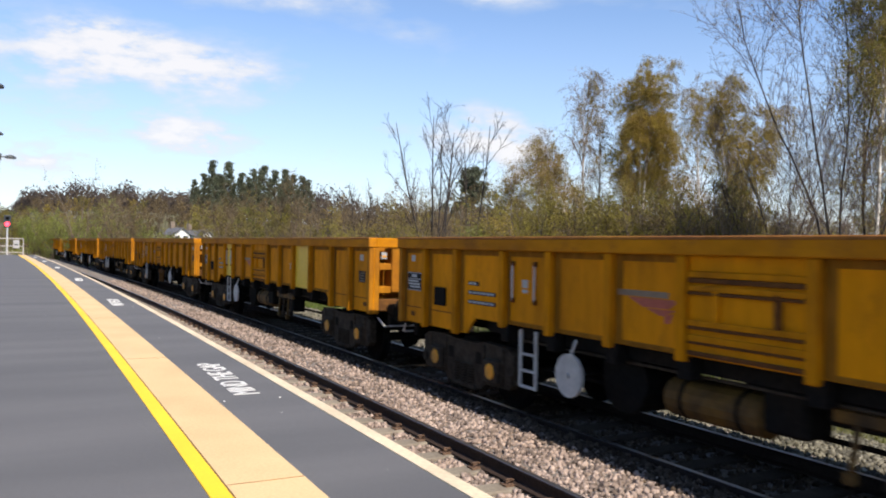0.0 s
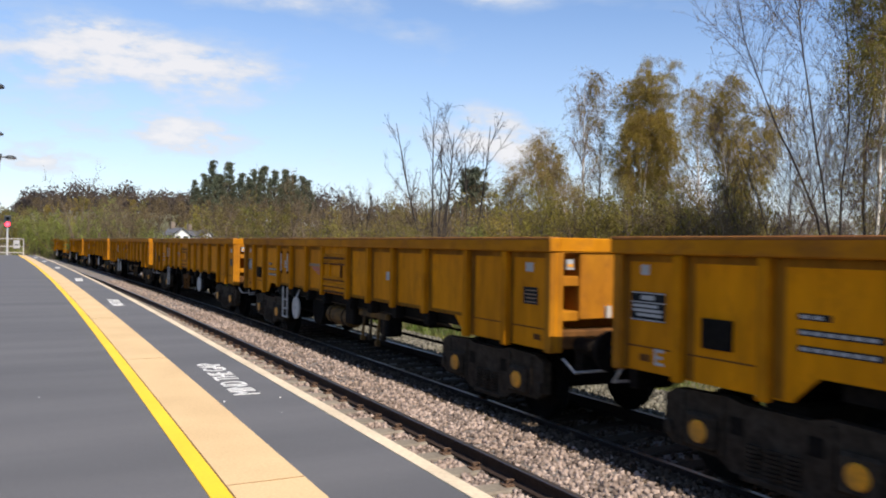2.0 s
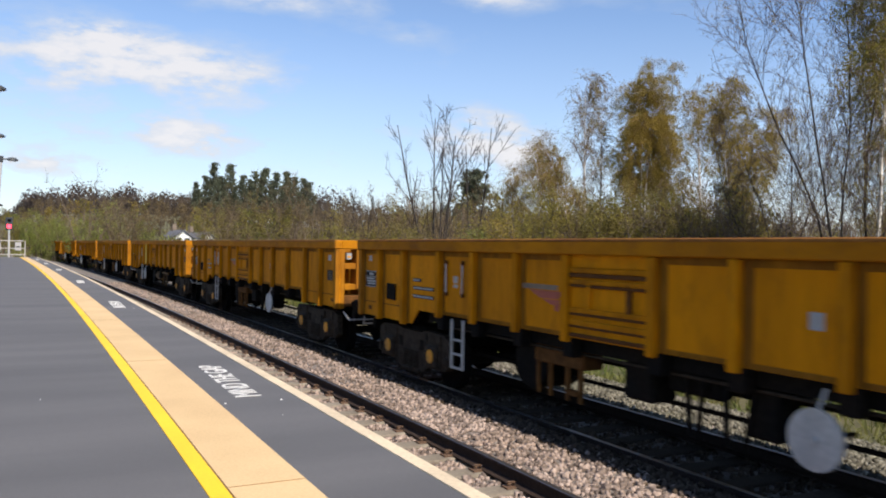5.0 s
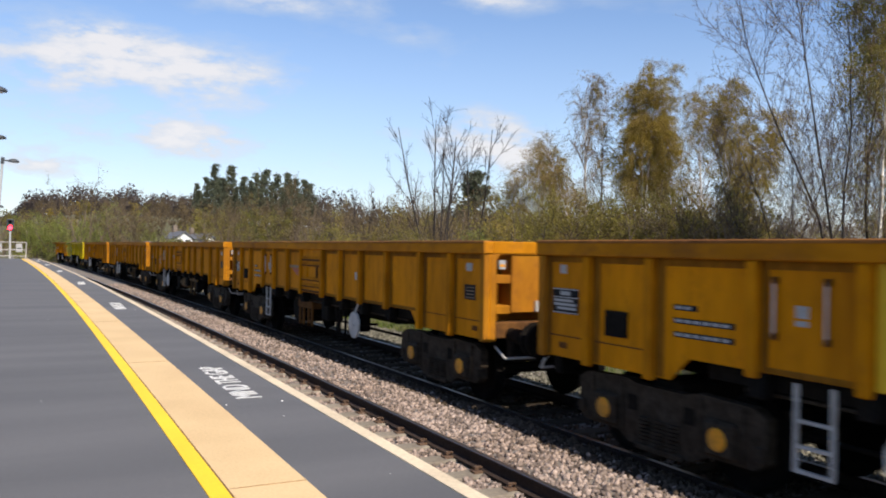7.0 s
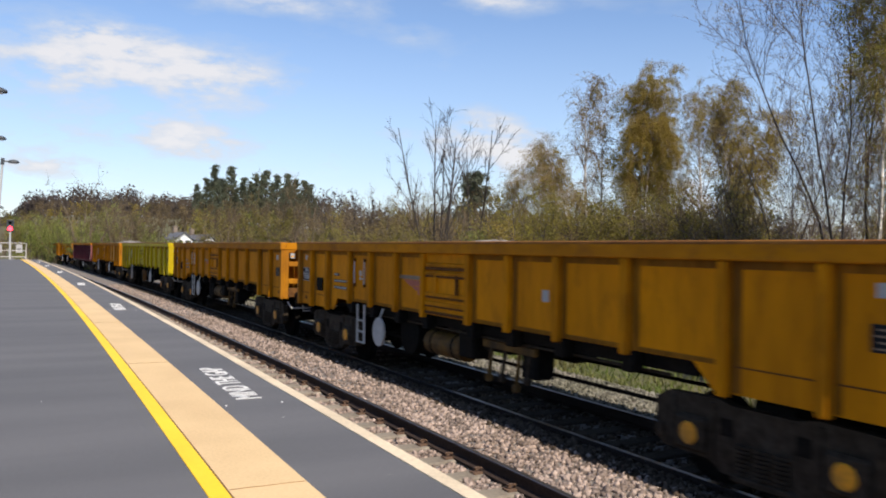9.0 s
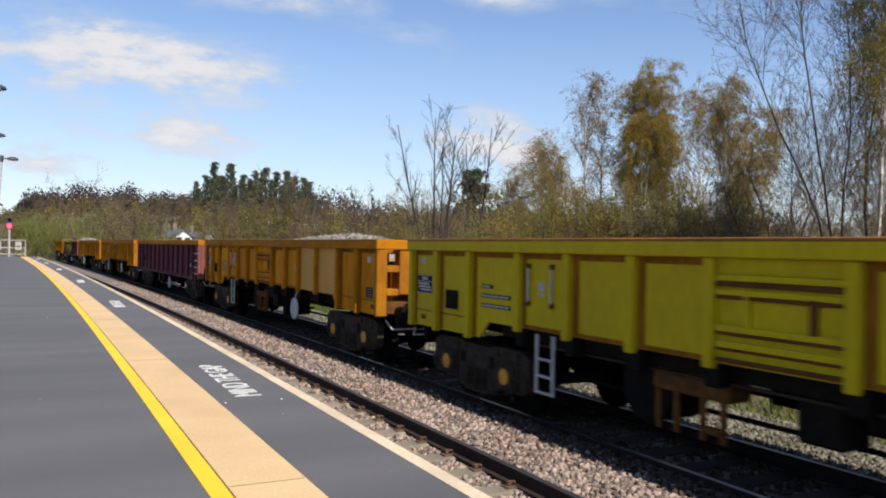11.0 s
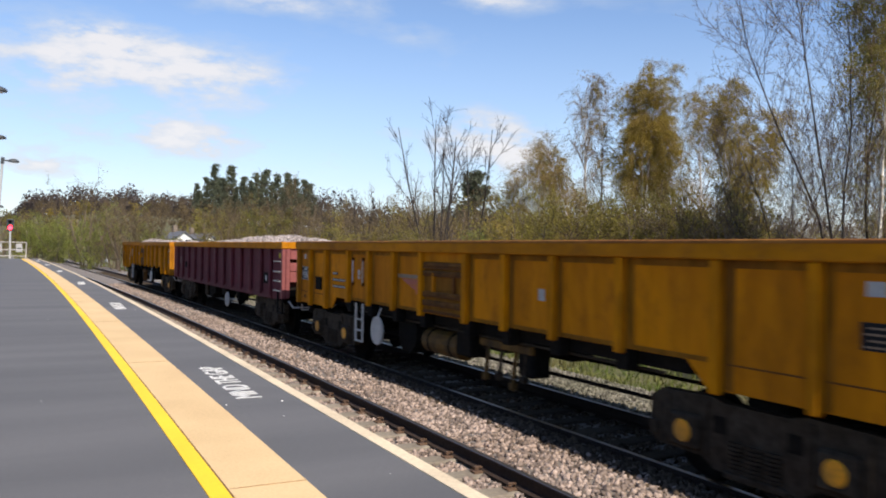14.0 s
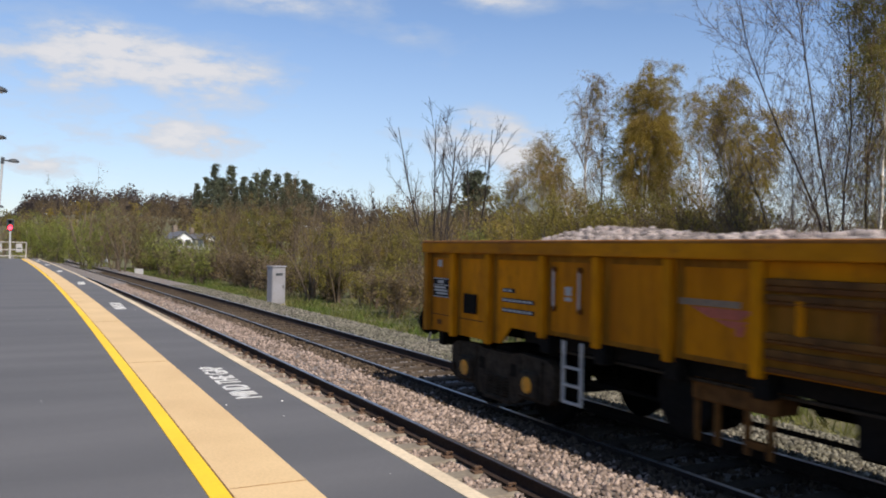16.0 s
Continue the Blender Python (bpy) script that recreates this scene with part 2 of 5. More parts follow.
BOGIE = material("grimy_bogie_steel", (0.037, 0.026, 0.017), 0.8, vary=0.5, grain=14, patch=3.5, bump=0.5, other=(0.045, 0.034, 0.024), spec=0.1)
TANK = material("dirty_tank_paint", (0.15, 0.075, 0.014), 0.7, vary=0.35, grain=12, patch=2, other=(0.03, 0.02, 0.012), spec=0.2)
# rust and dirt colour, which also holds the shade beside the ribs
STAIN_SHADE = material("rust_and_shade_stain", (0.25, 0.10, 0.008), 0.8, vary=0.4, grain=8, patch=2.0, bump=0.1, other=(0.15, 0.06, 0.010), spec=0.07, streak=(1, 1, 0.3))
HUB = material("yellow_axlebox_cover", (0.75, 0.30, 0.006), 0.5, vary=0.2, grain=30, patch=4, other=(0.40, 0.18, 0.02))
WHITE_STEEL = material("dirty_white_steel", (0.48, 0.45, 0.41), 0.6, vary=0.18, grain=20, patch=5, other=(0.36, 0.33, 0.30))
LABEL_BLACK = material("black_label", (0.016, 0.015, 0.016), 0.7, vary=0.2, spec=0.1)
LABEL_WHITE = material("white_label", (0.36, 0.35, 0.34), 0.5, vary=0.12, grain=40)
LABEL_RED = material("faded_red_swoosh", (0.36, 0.07, 0.035), 0.55, vary=0.2, grain=30, patch=5)
LABEL_GREY = material("faded_grey_swoosh", (0.20, 0.13, 0.08), 0.55, vary=0.2, grain=30, patch=5)
CABINET_GREY = material("weathered_cabinet_grey", (0.27, 0.265, 0.285), 0.6, vary=0.12, grain=14, patch=1.5, bump=0.08, other=(0.22, 0.21, 0.215), spec=0.2)
STEEL_GREY = material("grey_painted_steel", (0.42, 0.42, 0.42), 0.5, vary=0.08, grain=20, patch=2, bump=0.05)
DARK_METAL = material("dark_grey_metal", (0.05, 0.055, 0.06), 0.5, vary=0.2)
BARK_DARK = material("dark_bark", (0.035, 0.027, 0.024), 0.95, vary=0.3, grain=14, patch=2, streak=(1, 1, 0.3))
BARK_PURPLE = material("purple_brown_twigs", (0.085, 0.062, 0.058), 0.95, vary=0.25, grain=14)
BARK_TAN = material("tan_bark", (0.125, 0.092, 0.062), 0.95, vary=0.3, grain=14, patch=2, streak=(1, 1, 0.3), obrand=0.25)
BARK_BIRCH = material("white_birch_bark", (0.76, 0.71, 0.64), 0.85, vary=0.3, grain=9, patch=1.6, other=(0.13, 0.09, 0.07), streak=(1, 1, 1.6), amount=0.35)
TWIG_BIRCH = material("brown_birch_twigs", (0.20, 0.13, 0.075), 0.9, vary=0.25, grain=14)
LEAF_BIRCH = leafy("birch_spring_leaves", (0.275, 0.205, 0.036), (0.31, 0.225, 0.05), 0.25, 0.12)
LEAF_OLIVE = leafy("olive_buds", (0.215, 0.188, 0.036), (0.24, 0.195, 0.05), 0.25, 0.15)
LEAF_TAN = leafy("tan_catkins", (0.175, 0.125, 0.062), (0.15, 0.108, 0.05), 0.3, 0.2)
LEAF_GREEN = leafy("fresh_green_leaves", (0.19, 0.215, 0.05), (0.24, 0.24, 0.06))
NEEDLE = leafy("dark_pine_needles", (0.115, 0.13, 0.085), (0.14, 0.145, 0.09), 0.3)
FAR_WOOD = leafy("far_wood_foliage", (0.088, 0.070, 0.068), (0.10, 0.08, 0.066), 0.25)
RENDER_WHITE = material("white_render_wall", (0.75, 0.74, 0.72), 0.8, vary=0.05)
SLATE = material("slate_roof", (0.12, 0.12, 0.13), 0.7, vary=0.2, grain=6)
GLASS = material("dark_window_glass", (0.03, 0.035, 0.04), 0.1, vary=0.1, bump=0)
RED_GLOW = glow("red_signal_lamp", (1.0, 0.03, 0.05), 6.0)
LAMP_LENS = material("lamp_lens", (0.5, 0.5, 0.5), 0.3, bump=0)


# ---------------------------------------------------------------- mesh helpers
def part(name, bm, mat, parent=None, label=""):
    me = bpy.data.meshes.new(name)
    bm.to_mesh(me)
    bm.free()
    return link(name, me, mat, parent, label)


def link(name, me, mat, parent=None, label=""):
    if mat is not None:
        me.materials.append(mat)
    ob = new(name, me)
    ob.parent = parent
    if label:
        ob["label"] = label
    return ob


def raw(name, verts, faces, mat, parent=None, label="", smooth=False):
    me = bpy.data.meshes.new(name)
    me.from_pydata([tuple(v) for v in verts], [], [tuple(f) for f in faces])
    if smooth:
        me.polygons.foreach_set("use_smooth", [True] * len(me.polygons))
    me.update()
    return link(name, me, mat, parent, label)


def box(bm, x0, x1, y0, y1, z0, z1, bevel=0.0):
    made = bmesh.ops.create_cube(bm, size=1.0, matrix=Matrix.Translation(((x0 + x1) / 2, (y0 + y1) / 2, (z0 + z1) / 2)) @ Matrix.Diagonal((abs(x1 - x0), abs(y1 - y0), abs(z1 - z0), 1)))
    if bevel:
        edges = list({e for v in made["verts"] for e in v.link_edges})
        bmesh.ops.bevel(bm, geom=edges, offset=bevel, segments=1, affect="EDGES", clamp_overlap=True)
    return bm


def boxes(*rows, bevel=0.0):
    bm = bmesh.new()
    for r in rows:
        box(bm, *r, bevel=bevel)
    return bm


def rod(bm, a, b, r, sides=6, r2=None):
    a, b = Vector(a), Vector(b)
    d = b - a
    m = Matrix.Translation((a + b) / 2) @ d.to_track_quat("Z", "Y").to_matrix().to_4x4()
    bmesh.ops.create_cone(bm, cap_ends=True, segments=sides, radius1=r, radius2=r if r2 is None else r2, depth=d.length, matrix=m)
    return bm


def thing(name, label, category, group="", kind="", loc=(0, 0, 0), rz=0):
    ob = new(name)
    ob.empty_display_size = 0.2
    ob.matrix_basis = pose(*loc, 0, 0, rz)
    return tagged(ob, label, category, group, kind)


# ---------------------------------------------------------------- the line of the railway
KAP, K3, Y_STRAIGHT = 1.15697e-3, -1.33876e-5, 86.4


def bend(y):
    """How far the curved line has swung aside at y along it."""
    if y < 0:
        return -KAP * y * y / 2
    if y > Y_STRAIGHT:
        return bend(Y_STRAIGHT) + slope(Y_STRAIGHT) * (y - Y_STRAIGHT)
    return -KAP * y * y / 2 - K3 * y ** 3 / 6


def slope(y):
    if y < 0:
        return -KAP * y
    y = min(y, Y_STRAIGHT)
    return -KAP * y - K3 * y * y / 2


def steps(y0, y1, near=1.0):
    """Stations along the line, closer together near the camera."""
    ys, y = [], y0
    while y < y1:
        ys.append(y)
        y += near if abs(y) < 40 else near * 3
    return ys + [y1]


def sweep(name, profile, y0, y1, mat, parent=None, label="", near=1.0, closed=True):
    """A profile of (offset, height) carried along the line."""
    ys = steps(y0, y1, near)
    n = len(profile)
    verts = [(o + bend(y), y, z) for y in ys for o, z in profile]
    faces = []
    for i in range(len(ys) - 1):
        for j in range(n if closed else n - 1):
            k = (j + 1) % n
            faces.append((i * n + j, (i + 1) * n + j, (i + 1) * n + k, i * n + k))
    if closed:
        faces += [tuple(range(n)), tuple(range((len(ys) - 1) * n, len(ys) * n))[::-1]]
    ob = raw(name, verts, faces, mat, parent, label)
    bm = bmesh.new()
    bm.from_mesh(ob.data)
    bmesh.ops.recalc_face_normals(bm, faces=bm.faces)
    bm.to_mesh(ob.data)
    bm.free()
    return ob


PLAT_Z, Z2 = 0.975, -0.053
RAIL_O = (2.79, 4.258, 5.909, 7.414)
TRACK_MID = 6.662
FENCE_Y = 66.0

# ---------------------------------------------------------------- ground
def ground_z(x, y):
    o = x - bend(y)
    z = -0.62
    far = math.hypot(x, y)
    if o > 11:
        z += 0.25 * min(1, (o - 11) / 6) * (0.5 + 0.5 * math.sin(y * 0.11))
    a = math.degrees(math.atan2(x, y))
    hill = 0.0
    if far > 120:
        k = min(1.0, (far - 120) / 180)
        k = k * k * (3 - 2 * k)
        side = 0.5 + 0.5 * math.cos(max(-180, min(180, (a - 6) * 5.5))* math.pi / 180)
        hill = k * (10.5 * side + 2.0)
        if o < 9:
            hill *= 0.25 + 0.75 * min(1, far / 500)
    return z + hill + 0.06 * noise.noise(Vector((x * 0.3, y * 0.3, 0)))


def build_ground():
    radii, r = [0.0], 2.0
    while r < 2600:
        radii.append(r)
        r *= 1.075
    count = 144
    verts, faces = [(0, 0, -0.62)], []
    for r in radii[1:]:
        for i in range(count):
            a = 2 * math.pi * i / count
            x, y = r * math.sin(a), r * math.cos(a)
            verts.append((x, y, ground_z(x, y) if r < 1500 else ground_z(x, y) * 0.6))
    for i in range(count):
        faces.append((0, 1 + (i + 1) % count, 1 + i))
    for j in range(len(radii) - 2):
        for i in range(count):
            a, b = 1 + j * count + i, 1 + j * count + (i + 1) % count
            faces.append((a, b, b + count, a + count))
    ob = raw("ground", verts, faces, GRASS, smooth=True)
    tagged(ob, "rough green and straw-coloured grass bank beside the railway", "ground", kind="structure")


build_ground()
bed = sweep("ballast_bed", [(1.85, -0.27), (3.6, -0.21), (4.3, -0.19), (4.45, -0.12), (4.9, -0.07), (5.35, -0.085), (5.84, -0.115), (6.0, -0.25), (7.4, -0.25), (7.6, -0.2), (8.2, -0.16), (9.3, -0.2), (10.7, -0.75), (1.85, -0.75)], -40, 330, BALLAST)
tagged(bed, "grey-brown crushed stone bed under both tracks", "ballast", kind="structure")


# ---------------------------------------------------------------- platform
def build_platform():
    p = sweep("platform", [(-9.0, -0.7), (-9.0, PLAT_Z), (1.93, PLAT_Z), (1.93, PLAT_Z - 0.12), (1.78, PLAT_Z - 0.12), (1.78, -0.7)], -30, FENCE_Y, ASPHALT)
    tagged(p, "dark grey asphalt station platform with painted edge lines", "platform", kind="structure")
    z = PLAT_Z
    for name, a, b, h, mat, label in (
            ("tactile_strip", 0.846, 1.234, 0.006, TACTILE, "sandy tan paving strip"),
            ("yellow_line", 0.740, 0.836, 0.006, YELLOW_LINE, "bright yellow safety line"),
            ("paving_joint", 0.836, 0.846, 0.004, BROWN_LINE, "dark brown joint"),
            ("edge_line", 1.842, 1.932, 0.006, EDGE_PAINT, "cream painted platform edge")):
        sweep(name, [(a, z - 0.02), (a, z + h), (b, z + h), (b, z - 0.02)], -30, FENCE_Y, mat, p, label)
    # seams of the laid asphalt
    for y in (3.87, 8.4, 13.0, 18.0, 24.0):
        bm = boxes((0.85, 1.23, -0.003, 0.003, 0.0, 0.0072))
        s = part("slab_joint", bm, STAIN_SHADE, p)
        s.matrix_basis = pose(bend(y), y, z)
    # the warning, read from the train
    for y in (7.0, 16.3, 25.9, 37.0, 47.6, 57.5):
        cu = bpy.data.curves.new("warning", "FONT")
        cu.body, cu.align_x, cu.align_y, cu.size, cu.extrude = "MIND THE GAP", "CENTER", "CENTER", 0.295, 0.002
        cu.space_character = 0.98
        tmp = bpy.data.objects.new("warning", cu)
        scene.collection.objects.link(tmp)
        bpy.context.view_layer.update()
        me = bpy.data.meshes.new_from_object(tmp.evaluated_get(bpy.context.evaluated_depsgraph_get()))
        bpy.data.objects.remove(tmp)
        t = link("warning_text", me, WHITE_PAINT, p, "white painted words MIND THE GAP")
        t.matrix_basis = pose(1.525 + bend(y), y, z + 0.005, 0, 0, 90 - math.degrees(math.atan(slope(y))) * -1) @ Matrix.Diagonal((0.86, 1, 1, 1))
    # studs either side of each warning
    for y, o in ((5.95, 1.28), (5.95, 1.70), (15.2, 1.28), (15.2, 1.70)):
        bm = bmesh.new()
        bmesh.ops.create_cone(bm, cap_ends=True, segments=10, radius1=0.008, radius2=0.006, depth=0.006, matrix=pose(o + bend(y), y, z + 0.004))
        part("paint_spot", bm, WHITE_PAINT, p)
    rng = random.Random(5)
    for _ in range(20):
        y, o = rng.uniform(3.2, 14), rng.uniform(-1.5, 1.75)
        bm = bmesh.new()
        bmesh.ops.create_icosphere(bm, subdivisions=1, radius=rng.uniform(0.003, 0.006), matrix=Matrix.Translation((o + bend(y), y, z + 0.003)) @ Matrix.Diagonal((1, 1, 0.4, 1)))
        part("pale_spot", bm, WHITE_PAINT, p)


build_platform()

# ---------------------------------------------------------------- rails and sleepers
def build_track(name, rails, z, y1, label):
    tr = thing(name, label, "railway track", kind="structure")
    for o in rails:
        foot = [(-0.07, -0.159), (0.07, -0.159), (0.07, -0.147), (0.012, -0.12), (0.012, -0.045), (0.035, -0.032), (0.035, -0.004), (-0.035, -0.004), (-0.035, -0.032), (-0.012, -0.045), (-0.012, -0.12), (-0.07, -0.147)]
        r = sweep("rail", [(o + a, z + b) for a, b in foot], -40, y1, RAIL, tr, "rusty brown steel rail")
        sweep("rail_head", [(o - 0.033, z - 0.006), (o - 0.026, z), (o + 0.026, z), (o + 0.033, z - 0.006)], -40, y1, RAILTOP, r, "polished running surface")
    mid = sum(rails) / 2
    me = None
    ys = [-3.2 + 0.65 * i for i in range(118)]
    for y in ys:
        if me is None:
            bm = boxes((-1.26, 1.26, -0.13, 0.13, -0.10, 0.10), bevel=0.018)
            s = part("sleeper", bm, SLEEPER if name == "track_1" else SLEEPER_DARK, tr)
            me = s.data
        else:
            s = new("sleeper", me)
            s.parent = tr
        s.matrix_basis = pose(mid + bend(y), y, z - 0.163 - 0.10, 0, 0, -math.degrees(math.atan(slope(y))))
    clip = None
    for y in ys[:46]:
        for o in (rails if name == "track_1" else rails[:1]):
            for sgn in (-1, 1):
                if clip is None:
                    bm = bmesh.new()
                    pts = [(0.0, -0.055, 0.0), (0.045, -0.05, 0.012), (0.075, -0.02, 0.03), (0.075, 0.02, 0.05), (0.045, 0.045, 0.055), (0.01, 0.03, 0.045), (-0.005, 0.0, 0.03), (0.02, -0.01, 0.01), (0.06, 0.03, 0.0)]
                    for a, b in zip(pts, pts[1:]):
                        rod(bm, a, b, 0.011, 5)
                    box(bm, 0.0, 0.11, -0.06, 0.06, -0.012, 0.004)
                    c = part("rail_clip", bm, CLIP, tr)
                    clip = c.data
                else:
                    c = new("rail_clip", clip)
                    c.parent = tr
                c.matrix_basis = pose(o + sgn * 0.06 + bend(y), y, z - 0.148, 0, 0, 0 if sgn > 0 else 180)
    return tr


build_track("track_1", RAIL_O[:2], 0.0, 330, "empty near railway track with concrete sleepers and rusty rails")
build_track("track_2", RAIL_O[2:], Z2, 330, "railway track that carries the passing goods train")


def chips(rng, places, size, jitter=0.35):
    """Broken stones: one small lopsided block at each place."""
    base = np.array([(-1, -1, -.7), (1, -1, -.7), (1, 1, -.7), (-1, 1, -.7), (-1, -1, .7), (1, -1, .7), (1, 1, .7), (-1, 1, .7)], float) * 0.5
    quads = np.array([(0, 3, 2, 1), (4, 5, 6, 7), (0, 1, 5, 4), (1, 2, 6, 5), (2, 3, 7, 6), (3, 0, 4, 7)])
    n = len(places)
    v = base[None] * (1 + rng.uniform(-jitter, jitter, (n, 8, 3)))
    v *= (size * rng.uniform(0.55, 1.35, (n, 1, 1))) * rng.uniform(0.7, 1.3, (n, 1, 3))
    ang = rng.uniform(0, 6.283, (n, 3))
    for ax, (i, j) in enumerate(((0, 1), (1, 2), (0, 2))):
        c, s = np.cos(ang[:, ax])[:, None], np.sin(ang[:, ax])[:, None]
        a, b = v[:, :, i].copy(), v[:, :, j].copy()
        v[:, :, i], v[:, :, j] = a * c - b * s, a * s + b * c
    v += np.asarray(places)[:, None, :]
    f = quads[None] + (np.arange(n) * 8)[:, None, None]
    return v.reshape(-1, 3), f.reshape(-1, 4)


def fast(name, verts, faces, mat, parent=None, label=""):
    me = bpy.data.meshes.new(name)
    nv, nf, k = len(verts), len(faces), faces.shape[1]
    me.vertices.add(nv)
    me.vertices.foreach_set("co", np.asarray(verts, np.float32).ravel())
    me.loops.add(nf * k)
    me.loops.foreach_set("vertex_index", np.asarray(faces, np.int32).ravel())
    me.polygons.add(nf)
    me.polygons.foreach_set("loop_start", np.arange(0, nf * k, k, dtype=np.int32))
    me.update(calc_edges=True)
    return link(name, me, mat, parent, label)


def build_stones():
    rng = np.random.default_rng(3)
    spots, lane, old = [], [], []
    for o0, o1, y0, y1, n in ((2.0, 9.9, 2.0, 12.0, 42000), (2.0, 9.9, 12.0, 26.0, 28000), (2.0, 9.9, 26.0, 48.0, 17000)):
        o, y = rng.uniform(o0, o1, n), rng.uniform(y0, y1, n)
        z = np.interp(o, [1.85, 3.6, 4.3, 4.45, 4.9, 5.35, 5.84, 6.0, 7.4, 7.6, 8.2, 9.3, 9.9], [-0.27, -0.21, -0.19, -0.12, -0.07, -0.085, -0.115, -0.25, -0.25, -0.2, -0.16, -0.2, -0.43])
        frac = np.mod(y + 3.2 + 0.325, 0.65) - 0.325
        on_sleeper = (np.abs(frac) < 0.15) & (((o > 2.25) & (o < 4.3)) | ((o > 6.0) & (o < 7.3)))
        near_rail = np.min(np.abs(o[:, None] - np.array(RAIL_O)[None]), 1) < 0.1
        # the space between the rails of the train's track is filled with fine grey dirt
        keep = ~(on_sleeper | near_rail) & ~((o > 6.0) & (o < 7.3) & (rng.uniform(0, 1, n) < 0.6))
        x = o + np.array([bend(v) for v in y])
        # the dark lane's ragged near edge imitates the edge of the train's shadow
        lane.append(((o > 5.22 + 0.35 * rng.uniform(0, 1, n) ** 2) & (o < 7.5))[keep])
        old.append((o >= 7.5)[keep])
        spots.append(np.stack([x, y, z + rng.uniform(-0.012, 0.022, n)], 1)[keep])
    spots, lane, old = np.concatenate(spots), np.concatenate(lane), np.concatenate(old)
    v, f = chips(rng, spots[~lane & ~old], 0.041)
    ob = fast("ballast_stones", v, f, STONE)
    tagged(ob, "loose angular pinkish-grey ballast stones between the tracks", "ballast", kind="stuff")
    v, f = chips(rng, spots[old], 0.045)
    ob = fast("old_ballast", v, f, OLDSTONE)
    tagged(ob, "old grey-green ballast on the far shoulder of the line", "ballast", kind="stuff")
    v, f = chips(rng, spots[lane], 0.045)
    ob = fast("grimy_ballast", v, f, GRIME_SHADE)
    tagged(ob, "oily brown ballast, coloured darker for the shade under the goods train", "ballast", kind="stuff")


build_stones()

# ---------------------------------------------------------------- goods wagons
LEN, HALF = 14.28, 7.14
RIBS = (0.06, 0.92, 1.91, 3.17, 4.19, 5.27, 6.32, 7.72, 8.74, 9.8, 10.98, 12.27, 13.27, 14.2)
ZR0, ZR1, ZB, ZE = 2.165, 2.338, 1.23, 1.0   # rim, floor line, low ends
SIDE = 1.235                                  # half width over the side sheets


def y_of(d):
    return HALF - d


def side_sheets(mat, parent, low_ends, label=""):
    """The two side walls and the floor: thick sheets, lower over the ends."""
    prof = [(0.0, ZE), (2.15, ZE), (2.4, ZB), (LEN - 2.4, ZB), (LEN - 2.15, ZE), (LEN, ZE)] if low_ends else [(0.0, 0.96), (1.0, 0.92), (2.6, 0.92), (LEN - 2.6, 0.92), (LEN - 1.0, 0.92), (LEN, 0.96)]
    for sgn in (-1, 1):
        bm = bmesh.new()
        rings = []
        for x in (sgn * SIDE, sgn * (SIDE - 0.03)):
            low = [bm.verts.new((x, y_of(d), z)) for d, z in prof]
            top = [bm.verts.new((x, y_of(d), ZR0 + 0.05)) for d, z in prof]
            rings.append((low, top))
        for low, top in rings:
            for i in range(len(prof) - 1):
                bm.faces.new((low[i], low[i + 1], top[i + 1], top[i]))
        (l0, t0), (l1, t1) = rings
        for i in range(len(prof) - 1):
            bm.faces.new((l0[i], l1[i], l1[i + 1], l0[i + 1]))
            bm.faces.new((t0[i], t0[i + 1], t1[i + 1], t1[i]))
        bm.faces.new((l0[0], t0[0], t1[0], l1[0]))
        bm.faces.new((l0[-1], l1[-1], t1[-1], t0[-1]))
        bmesh.ops.recalc_face_normals(bm, faces=bm.faces)
        part("side_wall", bm, mat, parent, label)
    part("wagon_floor", boxes((-SIDE + 0.04, SIDE - 0.04, -HALF + 0.4, HALF - 0.4, ZB, ZB + 0.05)), UNDER, parent)


def build_rim(mat, parent, worn=True):
    for sgn in (-1, 1):
        x0, x1 = sorted((sgn * (SIDE - 0.05), sgn * (SIDE + 0.10)))
        rail = part("rim_rail", boxes((x0, x1, -HALF - 0.02, HALF + 0.02, ZR0, ZR1 - 0.004), bevel=0.012), mat, parent)
        if worn:
            part("rim_cap", boxes((x0 - 0.006, x1 + 0.006, -HALF - 0.012, HALF + 0.012, ZR1 - 0.036, ZR1 + 0.004), bevel=0.01), RIM_RUST, rail, "rust-brown bare top edge")
    for s in (-1, 1):
        y0, y1 = sorted((s * (HALF - 0.16), s * (HALF + 0.015)))
        part("end_rim_rail", boxes((-SIDE + 0.05, SIDE - 0.05, y0, y1, ZR0 + 0.003, ZR1 - 0.003), bevel=0.01), mat, parent)


